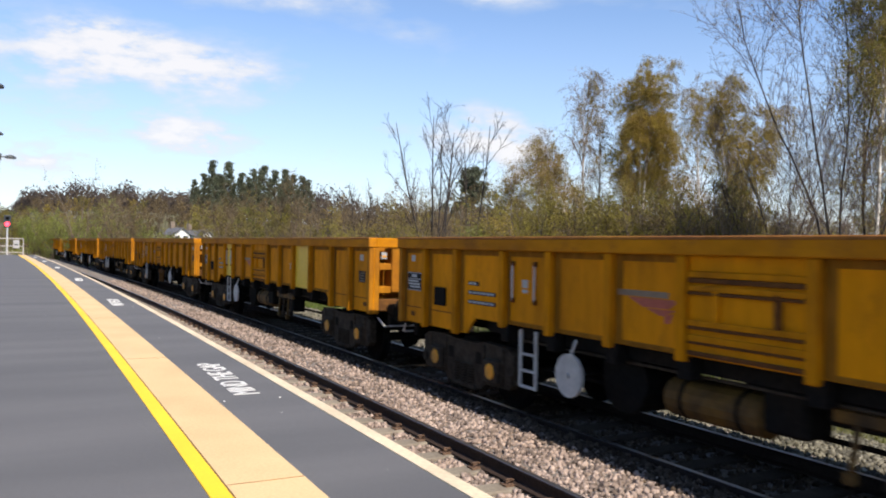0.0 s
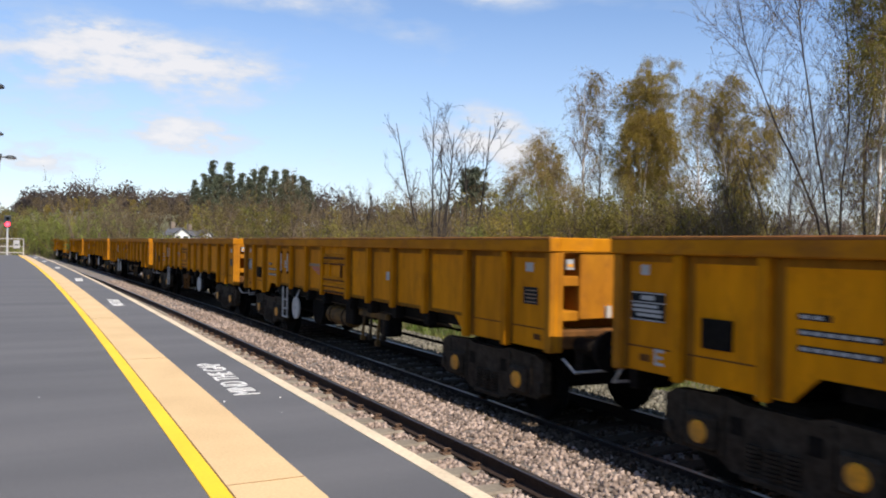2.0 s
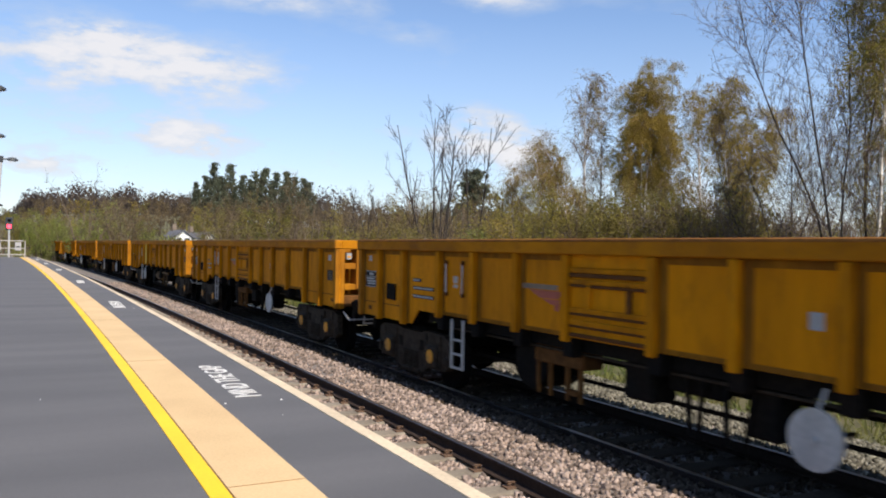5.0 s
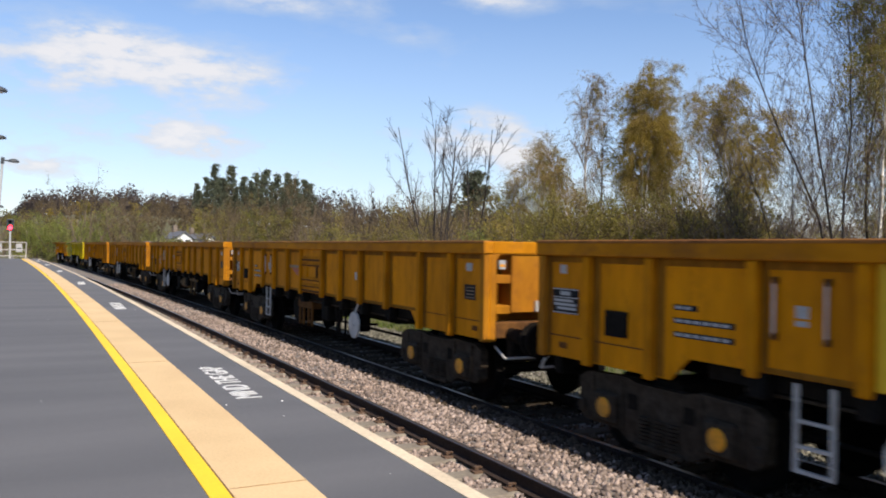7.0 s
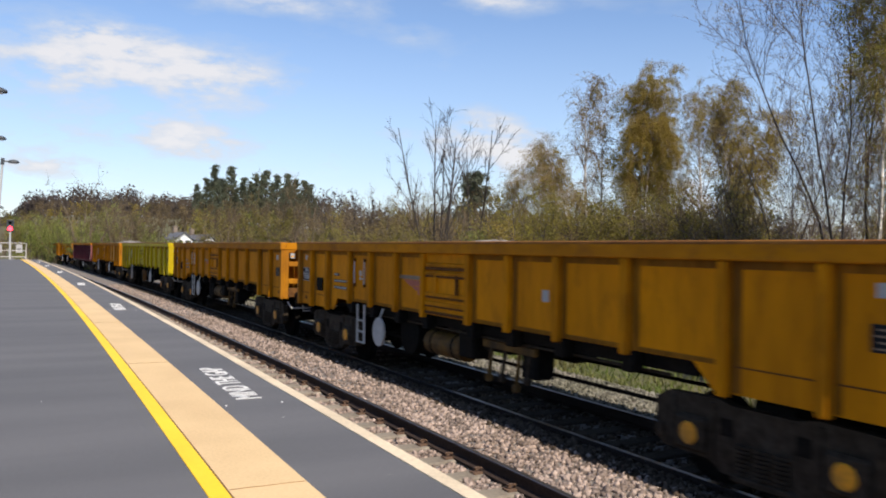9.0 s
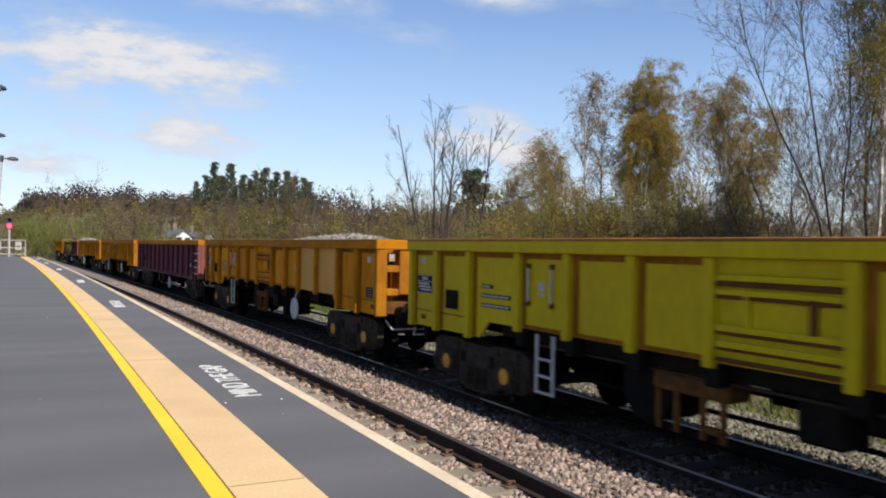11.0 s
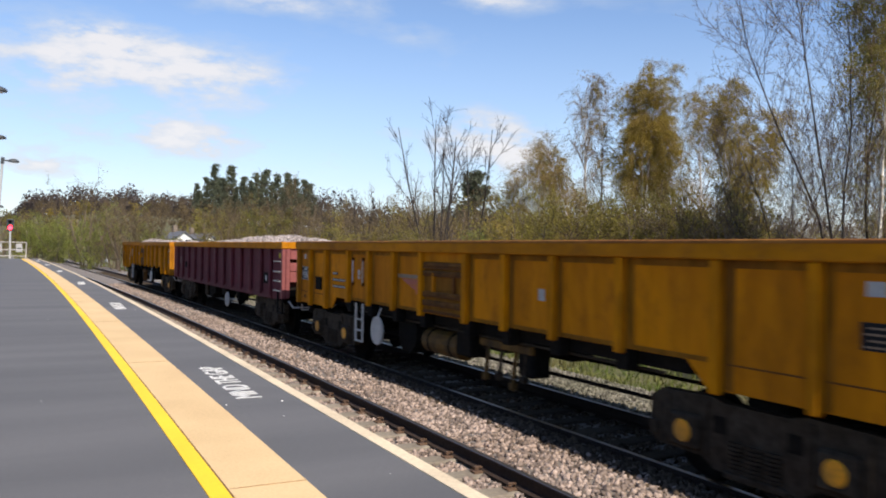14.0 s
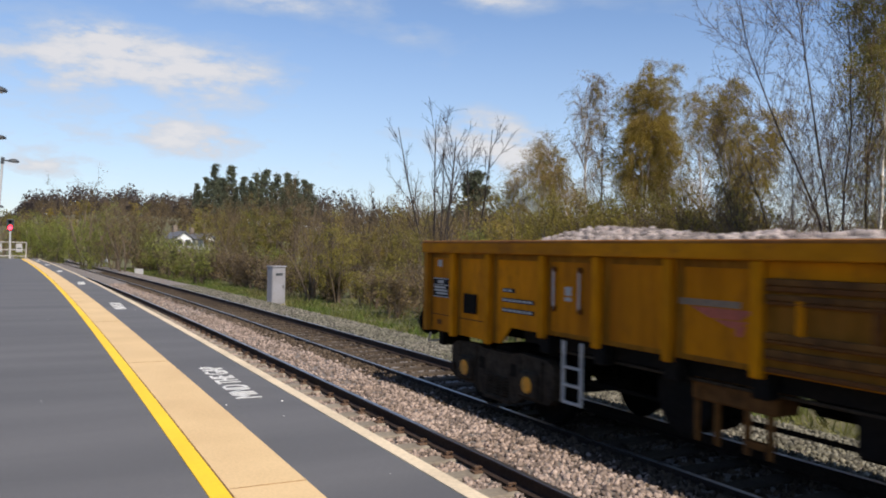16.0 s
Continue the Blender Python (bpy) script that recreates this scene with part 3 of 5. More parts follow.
def build_bogie(parent, d, hubs):
    """A three-piece bogie: side frames, wheels, bolster, covers."""
    b = new("bogie")
    b.parent = parent
    b["label"] = "grimy black two-axle bogie"
    b.matrix_basis = pose(0, y_of(d), 0)
    for sgn in (-1, 1):
        xo, xi = sgn * 1.10, sgn * 0.98
        prof = [(-1.30, 0.80), (-1.30, 0.42), (-1.18, 0.34), (-0.62, 0.33), (-0.46, 0.24), (0.46, 0.24), (0.62, 0.33), (1.18, 0.34), (1.30, 0.42), (1.30, 0.80), (1.16, 0.88), (0.5, 0.90), (0.34, 0.86), (-0.34, 0.86), (-0.5, 0.90), (-1.16, 0.88)]
        bm = bmesh.new()
        a = [bm.verts.new((xo, y, z)) for y, z in prof]
        c = [bm.verts.new((xi, y, z)) for y, z in prof]
        bm.faces.new(a)
        bm.faces.new(c[::-1])
        for i in range(len(prof)):
            j = (i + 1) % len(prof)
            bm.faces.new((a[i], c[i], c[j], a[j]))
        for yy in (-0.805, 0.805):
            box(bm, *sorted((sgn * 1.08, sgn * 1.165)), yy - 0.19, yy + 0.19, 0.37, 0.70, bevel=0.03)
        bmesh.ops.recalc_face_normals(bm, faces=bm.faces)
        fr = part("side_frame", bm, BOGIE, b)
        # near-black plates on the solid frame stand for its shaded openings
        for yy in (-0.40, 0.40):
            part("frame_window_shade", boxes((*sorted((sgn * 1.095, sgn * 1.103)), yy - 0.075, yy + 0.075, 0.58, 0.74)), UNDER, fr)
        for yy in (-0.2, 0.0, 0.2):
            bm = bmesh.new()
            for q in range(7):
                z = 0.29 + 0.038 * q
                rod(bm, (sgn * 1.075, yy, z), (sgn * 1.075, yy, z + 0.022), 0.082, 10)
            part("coil_spring", bm, BOGIE, fr)
        for yy in (-1.05, -0.56, 0.56, 1.05):
            part("guide_rib", boxes((*sorted((sgn * 1.09, sgn * 1.125)), yy - 0.022, yy + 0.022, 0.36, 0.86), bevel=0.008), BOGIE, fr)
        for yy in (-1.24, 1.24):
            part("frame_lug", boxes((*sorted((sgn * 1.09, sgn * 1.135)), yy - 0.05, yy + 0.05, 0.42, 0.56), bevel=0.012), BOGIE, fr)
        part("spring_plank", boxes((*sorted((sgn * 1.02, sgn * 1.13)), -0.34, 0.34, 0.2, 0.27), bevel=0.015), BOGIE, fr)
        if hubs:
            for yy in (-0.805, 0.805):
                bm = bmesh.new()
                rod(bm, (sgn * 1.16, yy, 0.535), (sgn * 1.18, yy, 0.535), 0.112, 20, 0.10)
                part("axlebox_cover", bm, HUB, b, "round yellow axlebox cover")
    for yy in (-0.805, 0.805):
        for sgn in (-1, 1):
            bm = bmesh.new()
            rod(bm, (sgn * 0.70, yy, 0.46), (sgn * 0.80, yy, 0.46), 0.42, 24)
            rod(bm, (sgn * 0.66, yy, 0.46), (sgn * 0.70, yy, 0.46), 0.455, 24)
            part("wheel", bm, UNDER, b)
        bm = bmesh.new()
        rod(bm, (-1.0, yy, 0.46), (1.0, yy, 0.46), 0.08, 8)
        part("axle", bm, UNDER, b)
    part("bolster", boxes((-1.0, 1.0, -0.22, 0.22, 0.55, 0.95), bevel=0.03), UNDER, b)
    return b


def build_ladder(parent, d):
    bm = bmesh.new()
    y0, y1, x = y_of(d), y_of(d + 0.33), -1.28
    for y in (y0, y1):
        box(bm, x - 0.022, x + 0.012, y - 0.015, y + 0.015, 0.50, 1.20)
    for z in (0.515, 0.71, 0.91):
        box(bm, x - 0.02, x + 0.02, min(y0, y1), max(y0, y1), z - 0.013, z + 0.013)
    part("ladder", bm, WHITE_STEEL, parent, "white steel step ladder")


def build_disc(parent, d):
    bm = bmesh.new()
    y, z = y_of(d), 0.78
    rod(bm, (-1.29, y, z), (-1.255, y, z), 0.245, 32)
    rod(bm, (-1.31, y, z), (-1.29, y, z), 0.03, 10)
    disc = part("brake_wheel", bm, WHITE_STEEL, parent, "solid white round handbrake wheel")
    bm = bmesh.new()
    rod(bm, (-1.25, y, z), (-0.8, y, z), 0.025, 8)
    part("brake_shaft", bm, UNDER, disc)
    bm = bmesh.new()
    rod(bm, (-1.27, y - 0.02, z + 0.24), (-1.22, y - 0.05, z + 0.40), 0.016, 6)
    part("brake_lever", bm, WHITE_STEEL, disc)


def build_end(parent, s, paint, beam, louvre):
    """One end of the body, s = 1 for the trailing end, -1 for the leading one."""
    y = s * HALF

    def yb(a, b):
        return sorted((y - s * a, y - s * b))

    part("end_wall", boxes((-SIDE + 0.035, SIDE - 0.035, *yb(0.42, 0.38), 1.0, ZR0 + 0.06)), paint, parent)
    for sgn in (-1, 1):
        x0, x1 = sorted((sgn * (SIDE + 0.075), sgn * (SIDE - 0.12)))
        part("corner_post", boxes((x0, x1, *yb(0.0, 0.12), ZE - 0.02, ZR0 - 0.003), bevel=0.012), paint, parent)
    # the big door-like sheet on one half, step recesses on the other
    if louvre:
        part("end_sheet", boxes((-0.86, SIDE - 0.13, *yb(0.02, 0.36), 1.36, ZR0 - 0.004), bevel=0.012), paint, parent)
    else:
        for z0, z1 in ((1.36, 1.615), (1.625, 1.83), (1.91, ZR0 - 0.004)):
            part("end_sheet", boxes((-SIDE + 0.13, SIDE - 0.13, *yb(0.03, 0.36), z0, z1), bevel=0.012), paint, parent)
    for z in (1.76, 1.345) if louvre else ():
        part("end_step", boxes((-SIDE + 0.13, -0.87, *yb(0.03, 0.36), z, z + 0.12), bevel=0.01), paint, parent)
    part("headstock", boxes((-SIDE + 0.125, SIDE - 0.125, *yb(0.0, 0.34), 1.02, 1.24), bevel=0.015), beam, parent)
    for sgn in (-1, 1):
        bm = bmesh.new()
        x = sgn * 0.87
        rod(bm, (x, y, 1.06), (x, y + s * 0.30, 1.06), 0.10, 14)
        rod(bm, (x, y + s * 0.30, 1.06), (x, y + s * 0.55, 1.06), 0.075, 14)
        rod(bm, (x, y + s * 0.545, 1.06), (x, y + s * 0.585, 1.06), 0.23, 20)
        part("buffer", bm, UNDER, parent)
    bm = boxes((-0.16, 0.16, *sorted((y, y + s * 0.5)), 0.86, 1.10), (-0.06, 0.06, *sorted((y + s * 0.4, y + s * 0.59)), 0.88, 1.04))
    part("coupler", bm, UNDER, parent)
    part("brake_box", boxes((-0.95, -0.45, *sorted((y, y + s * 0.16)), 0.72, 1.0), bevel=0.02), UNDER, parent)
    bm = bmesh.new()
    pts = [(-1.15, y + s * 0.05, 0.92), (-1.1, y + s * 0.22, 0.78), (-0.4, y + s * 0.22, 0.78), (-0.32, y + s * 0.08, 0.9)]
    for a, b in zip(pts, pts[1:]):
        rod(bm, a, b, 0.016, 6)
    part("grab_rail", bm, WHITE_STEEL, parent, "white hand rail under the buffer beam")
    if s < 0:
        part("tail_bracket", boxes((-0.49, -0.42, *sorted((y - s * 0.02, y + s * 0.03)), 1.38, 1.52)), WHITE_STEEL, parent, "small white lamp bracket")
        if louvre:
            n = part("end_notice", boxes((-1.08, -0.98, *sorted((y - s * 0.34, y + s * 0.004)), 1.96, 2.08)), LABEL_WHITE, parent, "small white and orange notice plate")
            part("text_bar", boxes((-1.07, -0.99, *sorted((y + s * 0.004, y + s * 0.008)), 1.99, 2.025)), HUB, n)


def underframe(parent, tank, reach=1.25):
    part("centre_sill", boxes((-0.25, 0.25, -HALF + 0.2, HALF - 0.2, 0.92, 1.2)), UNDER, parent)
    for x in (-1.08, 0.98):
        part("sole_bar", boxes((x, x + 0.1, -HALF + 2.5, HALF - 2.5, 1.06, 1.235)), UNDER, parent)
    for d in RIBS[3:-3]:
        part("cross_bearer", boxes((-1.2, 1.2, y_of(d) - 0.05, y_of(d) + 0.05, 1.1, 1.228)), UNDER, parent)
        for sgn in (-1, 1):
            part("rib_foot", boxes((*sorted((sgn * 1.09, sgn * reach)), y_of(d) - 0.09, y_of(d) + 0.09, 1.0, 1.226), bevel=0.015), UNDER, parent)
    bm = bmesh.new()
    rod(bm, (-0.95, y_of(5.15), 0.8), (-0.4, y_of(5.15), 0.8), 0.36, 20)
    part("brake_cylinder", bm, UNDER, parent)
    if tank:
        bm = bmesh.new()
        rod(bm, (-0.8, y_of(5.8), 0.74), (-0.8, y_of(6.95), 0.74), 0.2, 16)
        rod(bm, (-0.8, y_of(5.74), 0.74), (-0.8, y_of(5.8), 0.74), 0.13, 16, 0.2)
        rod(bm, (-0.8, y_of(6.95), 0.74), (-0.8, y_of(7.01), 0.74), 0.2, 16, 0.13)
        t = part("air_tank", bm, TANK, parent, "dull dirty yellow air tank")
        for d in (6.02, 6.72):
            bm = bmesh.new()
            rod(bm, (-0.8, y_of(d) - 0.02, 0.74), (-0.8, y_of(d) + 0.02, 0.74), 0.208, 16)
            box(bm, -0.83, -0.77, y_of(d) - 0.02, y_of(d) + 0.02, 0.9, 1.1)
            part("tank_strap", bm, UNDER, t)
        # brake gear hung beyond the tank
        part("hanger_beam", boxes((-1.02, -0.94, y_of(9.0), y_of(7.7), 0.88, 0.99), bevel=0.012), TANK, parent, "rusty yellow hanger beam")
        for d, z in ((7.9, 0.46), (8.25, 0.5), (8.6, 0.42), (8.85, 0.55)):
            bm = bmesh.new()
            rod(bm, (-0.98, y_of(d), 0.9), (-1.0, y_of(d) + 0.05, z), 0.028, 8)
            box(bm, -1.04, -0.95, y_of(d) + 0.0, y_of(d) + 0.1, z - 0.05, z + 0.05, bevel=0.012)
            part("brake_hanger", bm, TANK if d in (7.9, 8.6) else BOGIE, parent)
    elif tank is None:
        part("valve_box", boxes((-1.0, -0.7, y_of(5.9), y_of(5.3), 0.62, 0.92), bevel=0.02), UNDER, parent)
        part("brake_hanger", boxes((-0.98, -0.93, y_of(4.6), y_of(4.2), 0.5, 0.92), bevel=0.02), BOGIE, parent)
    else:
        part("valve_box", boxes((-1.0, -0.7, y_of(6.3), y_of(5.3), 0.82, 1.04), bevel=0.02), HEADSTOCK, parent, "dirty brown valve box")
        for d in (5.35, 5.6, 5.95, 6.2):
            part("brake_hanger", boxes((-0.98, -0.93, y_of(d) - 0.03, y_of(d) + 0.03, 0.42, 0.86), bevel=0.008), HEADSTOCK, parent)
        part("hanger_bar", boxes((-0.99, -0.92, y_of(6.2), y_of(5.95), 0.5, 0.56)), HEADSTOCK, parent)
        for d, a in ((7.9, -0.1), (8.15, 0.06), (8.4, -0.05), (8.75, 0.1)):
            bm = bmesh.new()
            rod(bm, (-1.0, y_of(d), 1.1), (-1.02, y_of(d) + a, 0.45), 0.03, 6)
            part("brake_rod", bm, UNDER, parent)
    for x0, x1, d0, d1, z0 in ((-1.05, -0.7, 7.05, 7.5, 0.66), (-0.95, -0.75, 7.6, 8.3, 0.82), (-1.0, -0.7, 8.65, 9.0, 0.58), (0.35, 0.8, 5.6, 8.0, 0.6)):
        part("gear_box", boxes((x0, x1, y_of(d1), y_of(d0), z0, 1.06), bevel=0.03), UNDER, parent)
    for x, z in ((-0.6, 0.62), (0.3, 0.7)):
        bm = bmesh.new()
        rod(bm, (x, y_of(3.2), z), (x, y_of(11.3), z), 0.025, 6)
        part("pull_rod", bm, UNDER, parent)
    bm = bmesh.new()
    rod(bm, (-1.04, y_of(2.9), 1.02), (-1.04, y_of(11.4), 1.02), 0.018, 6)
    part("air_pipe", bm, BOGIE, parent)


def plate(parent, name, d0, d1, z0, z1, mat, proud=0.004, label=""):
    return part(name, boxes((-SIDE - proud, -SIDE + 0.002, y_of(d1), y_of(d0), z0, z1)), mat, parent, label)


def build_yellow(paint, rim, near_disc, fresh=(), logo=True, label="", panel=1.52):
    w = thing("open_wagon", label, "goods wagon", "wagons of the goods train")
    side_sheets(paint, w, True)
    build_rim(rim, w)
    for sgn in (-1, 1):
        for i, d in enumerate(RIBS[1:-1]):
            low = ZE - 0.03 if d < 2.2 or d > LEN - 2.2 else ZB - 0.05
            x0, x1 = sorted((sgn * (SIDE - 0.005), sgn * (SIDE + 0.085)))
            part("rib", boxes((x0, x1, y_of(d) - 0.058, y_of(d) + 0.058, low, ZR0 - 0.003), bevel=0.012), paint if paint is LIME_YELLOW else RIB_YELLOW, w)
    # beside each rib: rust, with the shaded rib face painted in as colour
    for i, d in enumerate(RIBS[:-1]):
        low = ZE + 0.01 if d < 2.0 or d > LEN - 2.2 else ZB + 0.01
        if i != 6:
            plate(w, "dark_strip", d + 0.06, d + (0.17 if i % 3 else 0.13), low, ZR0 - 0.002, STAIN_SHADE, 0.0025)
    # darker strips along the top of the side and along the floor line
    plate(w, "dark_strip", 0.12, LEN - 0.12, ZR0 - 0.075, ZR0 - 0.004, STAIN_SHADE, 0.0035)
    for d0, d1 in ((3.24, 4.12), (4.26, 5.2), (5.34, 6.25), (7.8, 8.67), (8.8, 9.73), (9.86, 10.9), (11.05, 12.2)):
        plate(w, "dark_strip", d0, d1, ZB + 0.003, ZB + 0.05, STAIN_SHADE, 0.003)
    # lower seam along the ends
    for d0, d1 in ((0.14, 0.85), (0.99, 1.84), (12.35, 13.2), (13.35, 14.1)):
        plate(w, "seam_strip", d0, d1, 1.235, 1.25, RUST, 0.003)
    # the drop door in the middle of each side
    for sgn in (-1, 1):
        x0, x1 = sorted((sgn * SIDE, sgn * (SIDE + 0.02)))
        xa, xb = sorted((sgn * SIDE, sgn * (SIDE + 0.055)))
        dr = part("side_door", boxes((x0, x1, y_of(7.66), y_of(6.38), 1.24, 2.02)), STAIN_SHADE if paint is WAGON_ORANGE else paint, w, "drop door with rusty bars and dark strips for their shadows")
        bar = HEADSTOCK if paint is WAGON_ORANGE else paint if paint is LIME_YELLOW else RIB_YELLOW
        # the thin rust-coloured strips below the bars stand for the bars' shadows
        for z, h, m in ((1.965, 0.055, bar), (1.915, 0.045, RUST), (1.84, 0.05, bar), (1.805, 0.03, RUST), (1.52, 0.055, bar), (1.49, 0.028, RUST), (1.38, 0.06, bar), (1.355, 0.024, RUST), (1.25, 0.04, RUST)):
            part("door_bar", boxes((xa, xb, y_of(7.65), y_of(6.39), z, z + h), bevel=0.006), m, dr)
        for d in (6.7, 7.35):
            part("door_hinge", boxes((xa, xb, y_of(d + 0.06), y_of(d), 1.57, 1.855)), RUST if d > 7 else paint, dr)
        part("door_header", boxes((x0, x1, y_of(7.66), y_of(6.38), 2.025, 2.16)), paint, w)
    # markings on the platform side
    p = plate(w, "data_panel", 0.21, 0.70, 1.50, 1.79, LABEL_BLACK, 0.004, "black and white data panel")
    for i, (z, h, d0, d1) in enumerate(((1.505, 0.012, 0.215, 0.695), (1.545, 0.03, 0.3, 0.66), (1.59, 0.03, 0.24, 0.66), (1.635, 0.03, 0.24, 0.6), (1.68, 0.012, 0.215, 0.695), (1.71, 0.045, 0.36, 0.55), (1.773, 0.012, 0.215, 0.695))):
        part("text_bar", boxes((-SIDE - 0.006, -SIDE - 0.003, y_of(d1), y_of(d0), z, z + h)), LABEL_WHITE, p)
    plate(w, "notice", 0.35, 0.47, 1.96, 2.06, LABEL_WHITE)
    plate(w, "label_clip", 1.20, 1.54, 1.33, 1.60, UNDER, 0.03, "dark square card holder")
    for z, d1 in ((1.675, 2.50), (1.55, 2.94), (1.42, 2.94)):
        plate(w, "text_panel", 2.20, d1, z, z + 0.055, LABEL_BLACK)
        d = 2.22
        while d < d1 - 0.1:
            plate(w, "text_bar", d, d + 0.09, z + 0.012, z + 0.042, LABEL_WHITE, 0.006)
            d += 0.115
    for d in (3.37, 3.86):
        bm = bmesh.new()
        rod(bm, (-SIDE - 0.032, y_of(d), 1.54), (-SIDE - 0.032, y_of(d), 2.01), 0.014, 8)
        grab = part("grab_handle", bm, WHITE_STEEL, w, "dirty white vertical grab handle")
        for z in (1.545, 2.005):
            part("handle_foot", boxes((-SIDE - 0.045, -SIDE, y_of(d) - 0.024, y_of(d) + 0.024, z - 0.03, z + 0.03), bevel=0.006), RUST, grab)
    plate(w, "notice", 3.56, 3.68, 1.71, 1.81, LABEL_WHITE)
    plate(w, "notice", 3.56, 3.68, 1.645, 1.69, LABEL_WHITE)
    if logo:
        plate(w, "swoosh_bar", 5.36, 6.1, 1.74, 1.80, LABEL_GREY)
        bm = bmesh.new()
        for pts in (((5.52, 1.73), (6.25, 1.73), (6.1, 1.64), (5.75, 1.64)), ((5.8, 1.63), (6.2, 1.63), (6.02, 1.57), (5.98, 1.57)), ((6.05, 1.58), (6.16, 1.6), (6.12, 1.5), (6.05, 1.5))):
            a = [bm.verts.new((-SIDE - 0.005, y_of(d), z)) for d, z in pts]
            b = [bm.verts.new((-SIDE + 0.002, y_of(d), z)) for d, z in pts]
            bm.faces.new(a)
            for i in range(4):
                bm.faces.new((a[i], b[i], b[(i + 1) % 4], a[(i + 1) % 4]))
        bmesh.ops.recalc_face_normals(bm, faces=bm.faces)
        part("swoosh", bm, LABEL_RED, w, "faded red swoosh emblem")
    plate(w, "notice", 9.45, 9.58, 1.62, 1.76, LABEL_WHITE)
    e = plate(w, "data_panel", 13.62, 13.93, panel, panel + 0.21, LABEL_BLACK, 0.004, "small black and grey data panel")
    for i in range(4):
        part("text_bar", boxes((-SIDE - 0.006, -SIDE - 0.003, y_of(13.9), y_of(13.65 + 0.03 * (i % 2)), panel + 0.02 + 0.047 * i, panel + 0.036 + 0.047 * i)), LABEL_GREY, e)
    plate(w, "notice", 13.66, 13.82, 1.92, 2.03, LABEL_WHITE)
    for d0, d1 in ((0.35, 0.5), (13.85, 14.0)):
        plate(w, "stencil_mark", d0, d1, 1.10, 1.17, RUST)
    for d0, d1, m in fresh:
        plate(w, "patch_panel", d0 + 0.06, d1 - 0.06, ZB + 0.003, ZR0 - 0.002, m, 0.004, "brighter repainted side panel")
    underframe(w, near_disc)
    build_ladder(w, 3.62)
    build_disc(w, 4.6 if near_disc else 9.55)
    for s in (1, -1):
        build_end(w, s, paint if paint is LIME_YELLOW else END_YELLOW, HEADSTOCK, True)
    build_bogie(w, 1.88, True)
    build_bogie(w, LEN - 1.71, True)
    return w


def build_maroon(label):
    w = thing("open_wagon", label, "goods wagon", "wagons of the goods train")
    side_sheets(MAROON, w, False)
    build_rim(RIM_YELLOW, w, False)
    for sgn in (-1, 1):
        for d in (0.61, 1.6, 2.74, 3.85, 4.95, 6.05, 7.13, 8.2, 9.25, 10.28, 11.3, 12.32, 13.18):
            x0, x1 = sorted((sgn * (SIDE - 0.005), sgn * (SIDE + 0.08)))
            part("rib", boxes((x0, x1, y_of(d) - 0.075, y_of(d) + 0.075, 1.0, ZR0 - 0.003), bevel=0.025), MAROON, w)
        x0, x1 = sorted((sgn * (SIDE - 0.005), sgn * (SIDE + 0.03)))
        part("sole_plate", boxes((x0, x1, -HALF + 1.05, HALF - 1.05, 0.924, 1.06)), MAROON, w)
    for z in (1.15, 1.38, 1.61, 1.86):
        bm = bmesh.new()
        y0, y1 = y_of(14.13), y_of(13.56)
        rod(bm, (-SIDE - 0.07, y0, z), (-SIDE - 0.07, y1, z), 0.014, 6)
        rod(bm, (-SIDE - 0.07, y0, z), (-SIDE, y0, z), 0.014, 6)
        rod(bm, (-SIDE - 0.07, y1, z), (-SIDE, y1, z), 0.014, 6)
        part("grab_rung", bm, WHITE_STEEL, w, "white grab rung")
    plate(w, "label_clip", 12.55, 12.98, 1.28, 1.56, UNDER, 0.03, "black card holder with a pale sheet")
    plate(w, "paper_label", 12.70, 12.84, 1.36, 1.49, LABEL_WHITE, 0.034)
    plate(w, "label_clip", 2.0, 2.25, 1.40, 1.62, UNDER, 0.03, "dark square card holder")
    plate(w, "notice", 13.78, 13.90, 1.94, 2.06, LIME_YELLOW)
    for i, z in enumerate((1.72, 1.66, 1.60, 1.54)):
        plate(w, "text_bar", 0.86, 1.22 + 0.05 * (i % 2), z, z + 0.02, LABEL_GREY)
    underframe(w, None, 1.2)
    # spoked handwheel
    bm = bmesh.new()
    y, z, r = y_of(8.75), 0.62, 0.19
    ring = [(-1.28, y + r * math.cos(a), z + r * math.sin(a)) for a in [2 * math.pi * i / 20 for i in range(20)]]
    for a, b in zip(ring, ring[1:] + ring[:1]):
        rod(bm, a, b, 0.028, 6)
    for i in range(5):
        a = 2 * math.pi * i / 5 + 0.3
        rod(bm, (-1.28, y, z), (-1.28, y + r * math.cos(a), z + r * math.sin(a)), 0.02, 6)
    rod(bm, (-1.31, y, z), (-0.9, y, z), 0.035, 8)
    part("handwheel", bm, WHITE_STEEL, w, "white spoked handbrake wheel")
    for s in (1, -1):
        build_end(w, s, MAROON_END, UNDER, False)
    bm = boxes((-1.27, -1.24, y_of(14.2), y_of(14.15), 0.62, 1.12), (-1.27, -1.24, y_of(13.8), y_of(13.75), 0.62, 1.12), (-1.28, -1.2, y_of(14.2), y_of(13.75), 0.6, 0.63))
    part("foot_step", bm, UNDER, w)
    build_bogie(w, 1.75, False)
    build_bogie(w, LEN - 1.75, False)
    return w


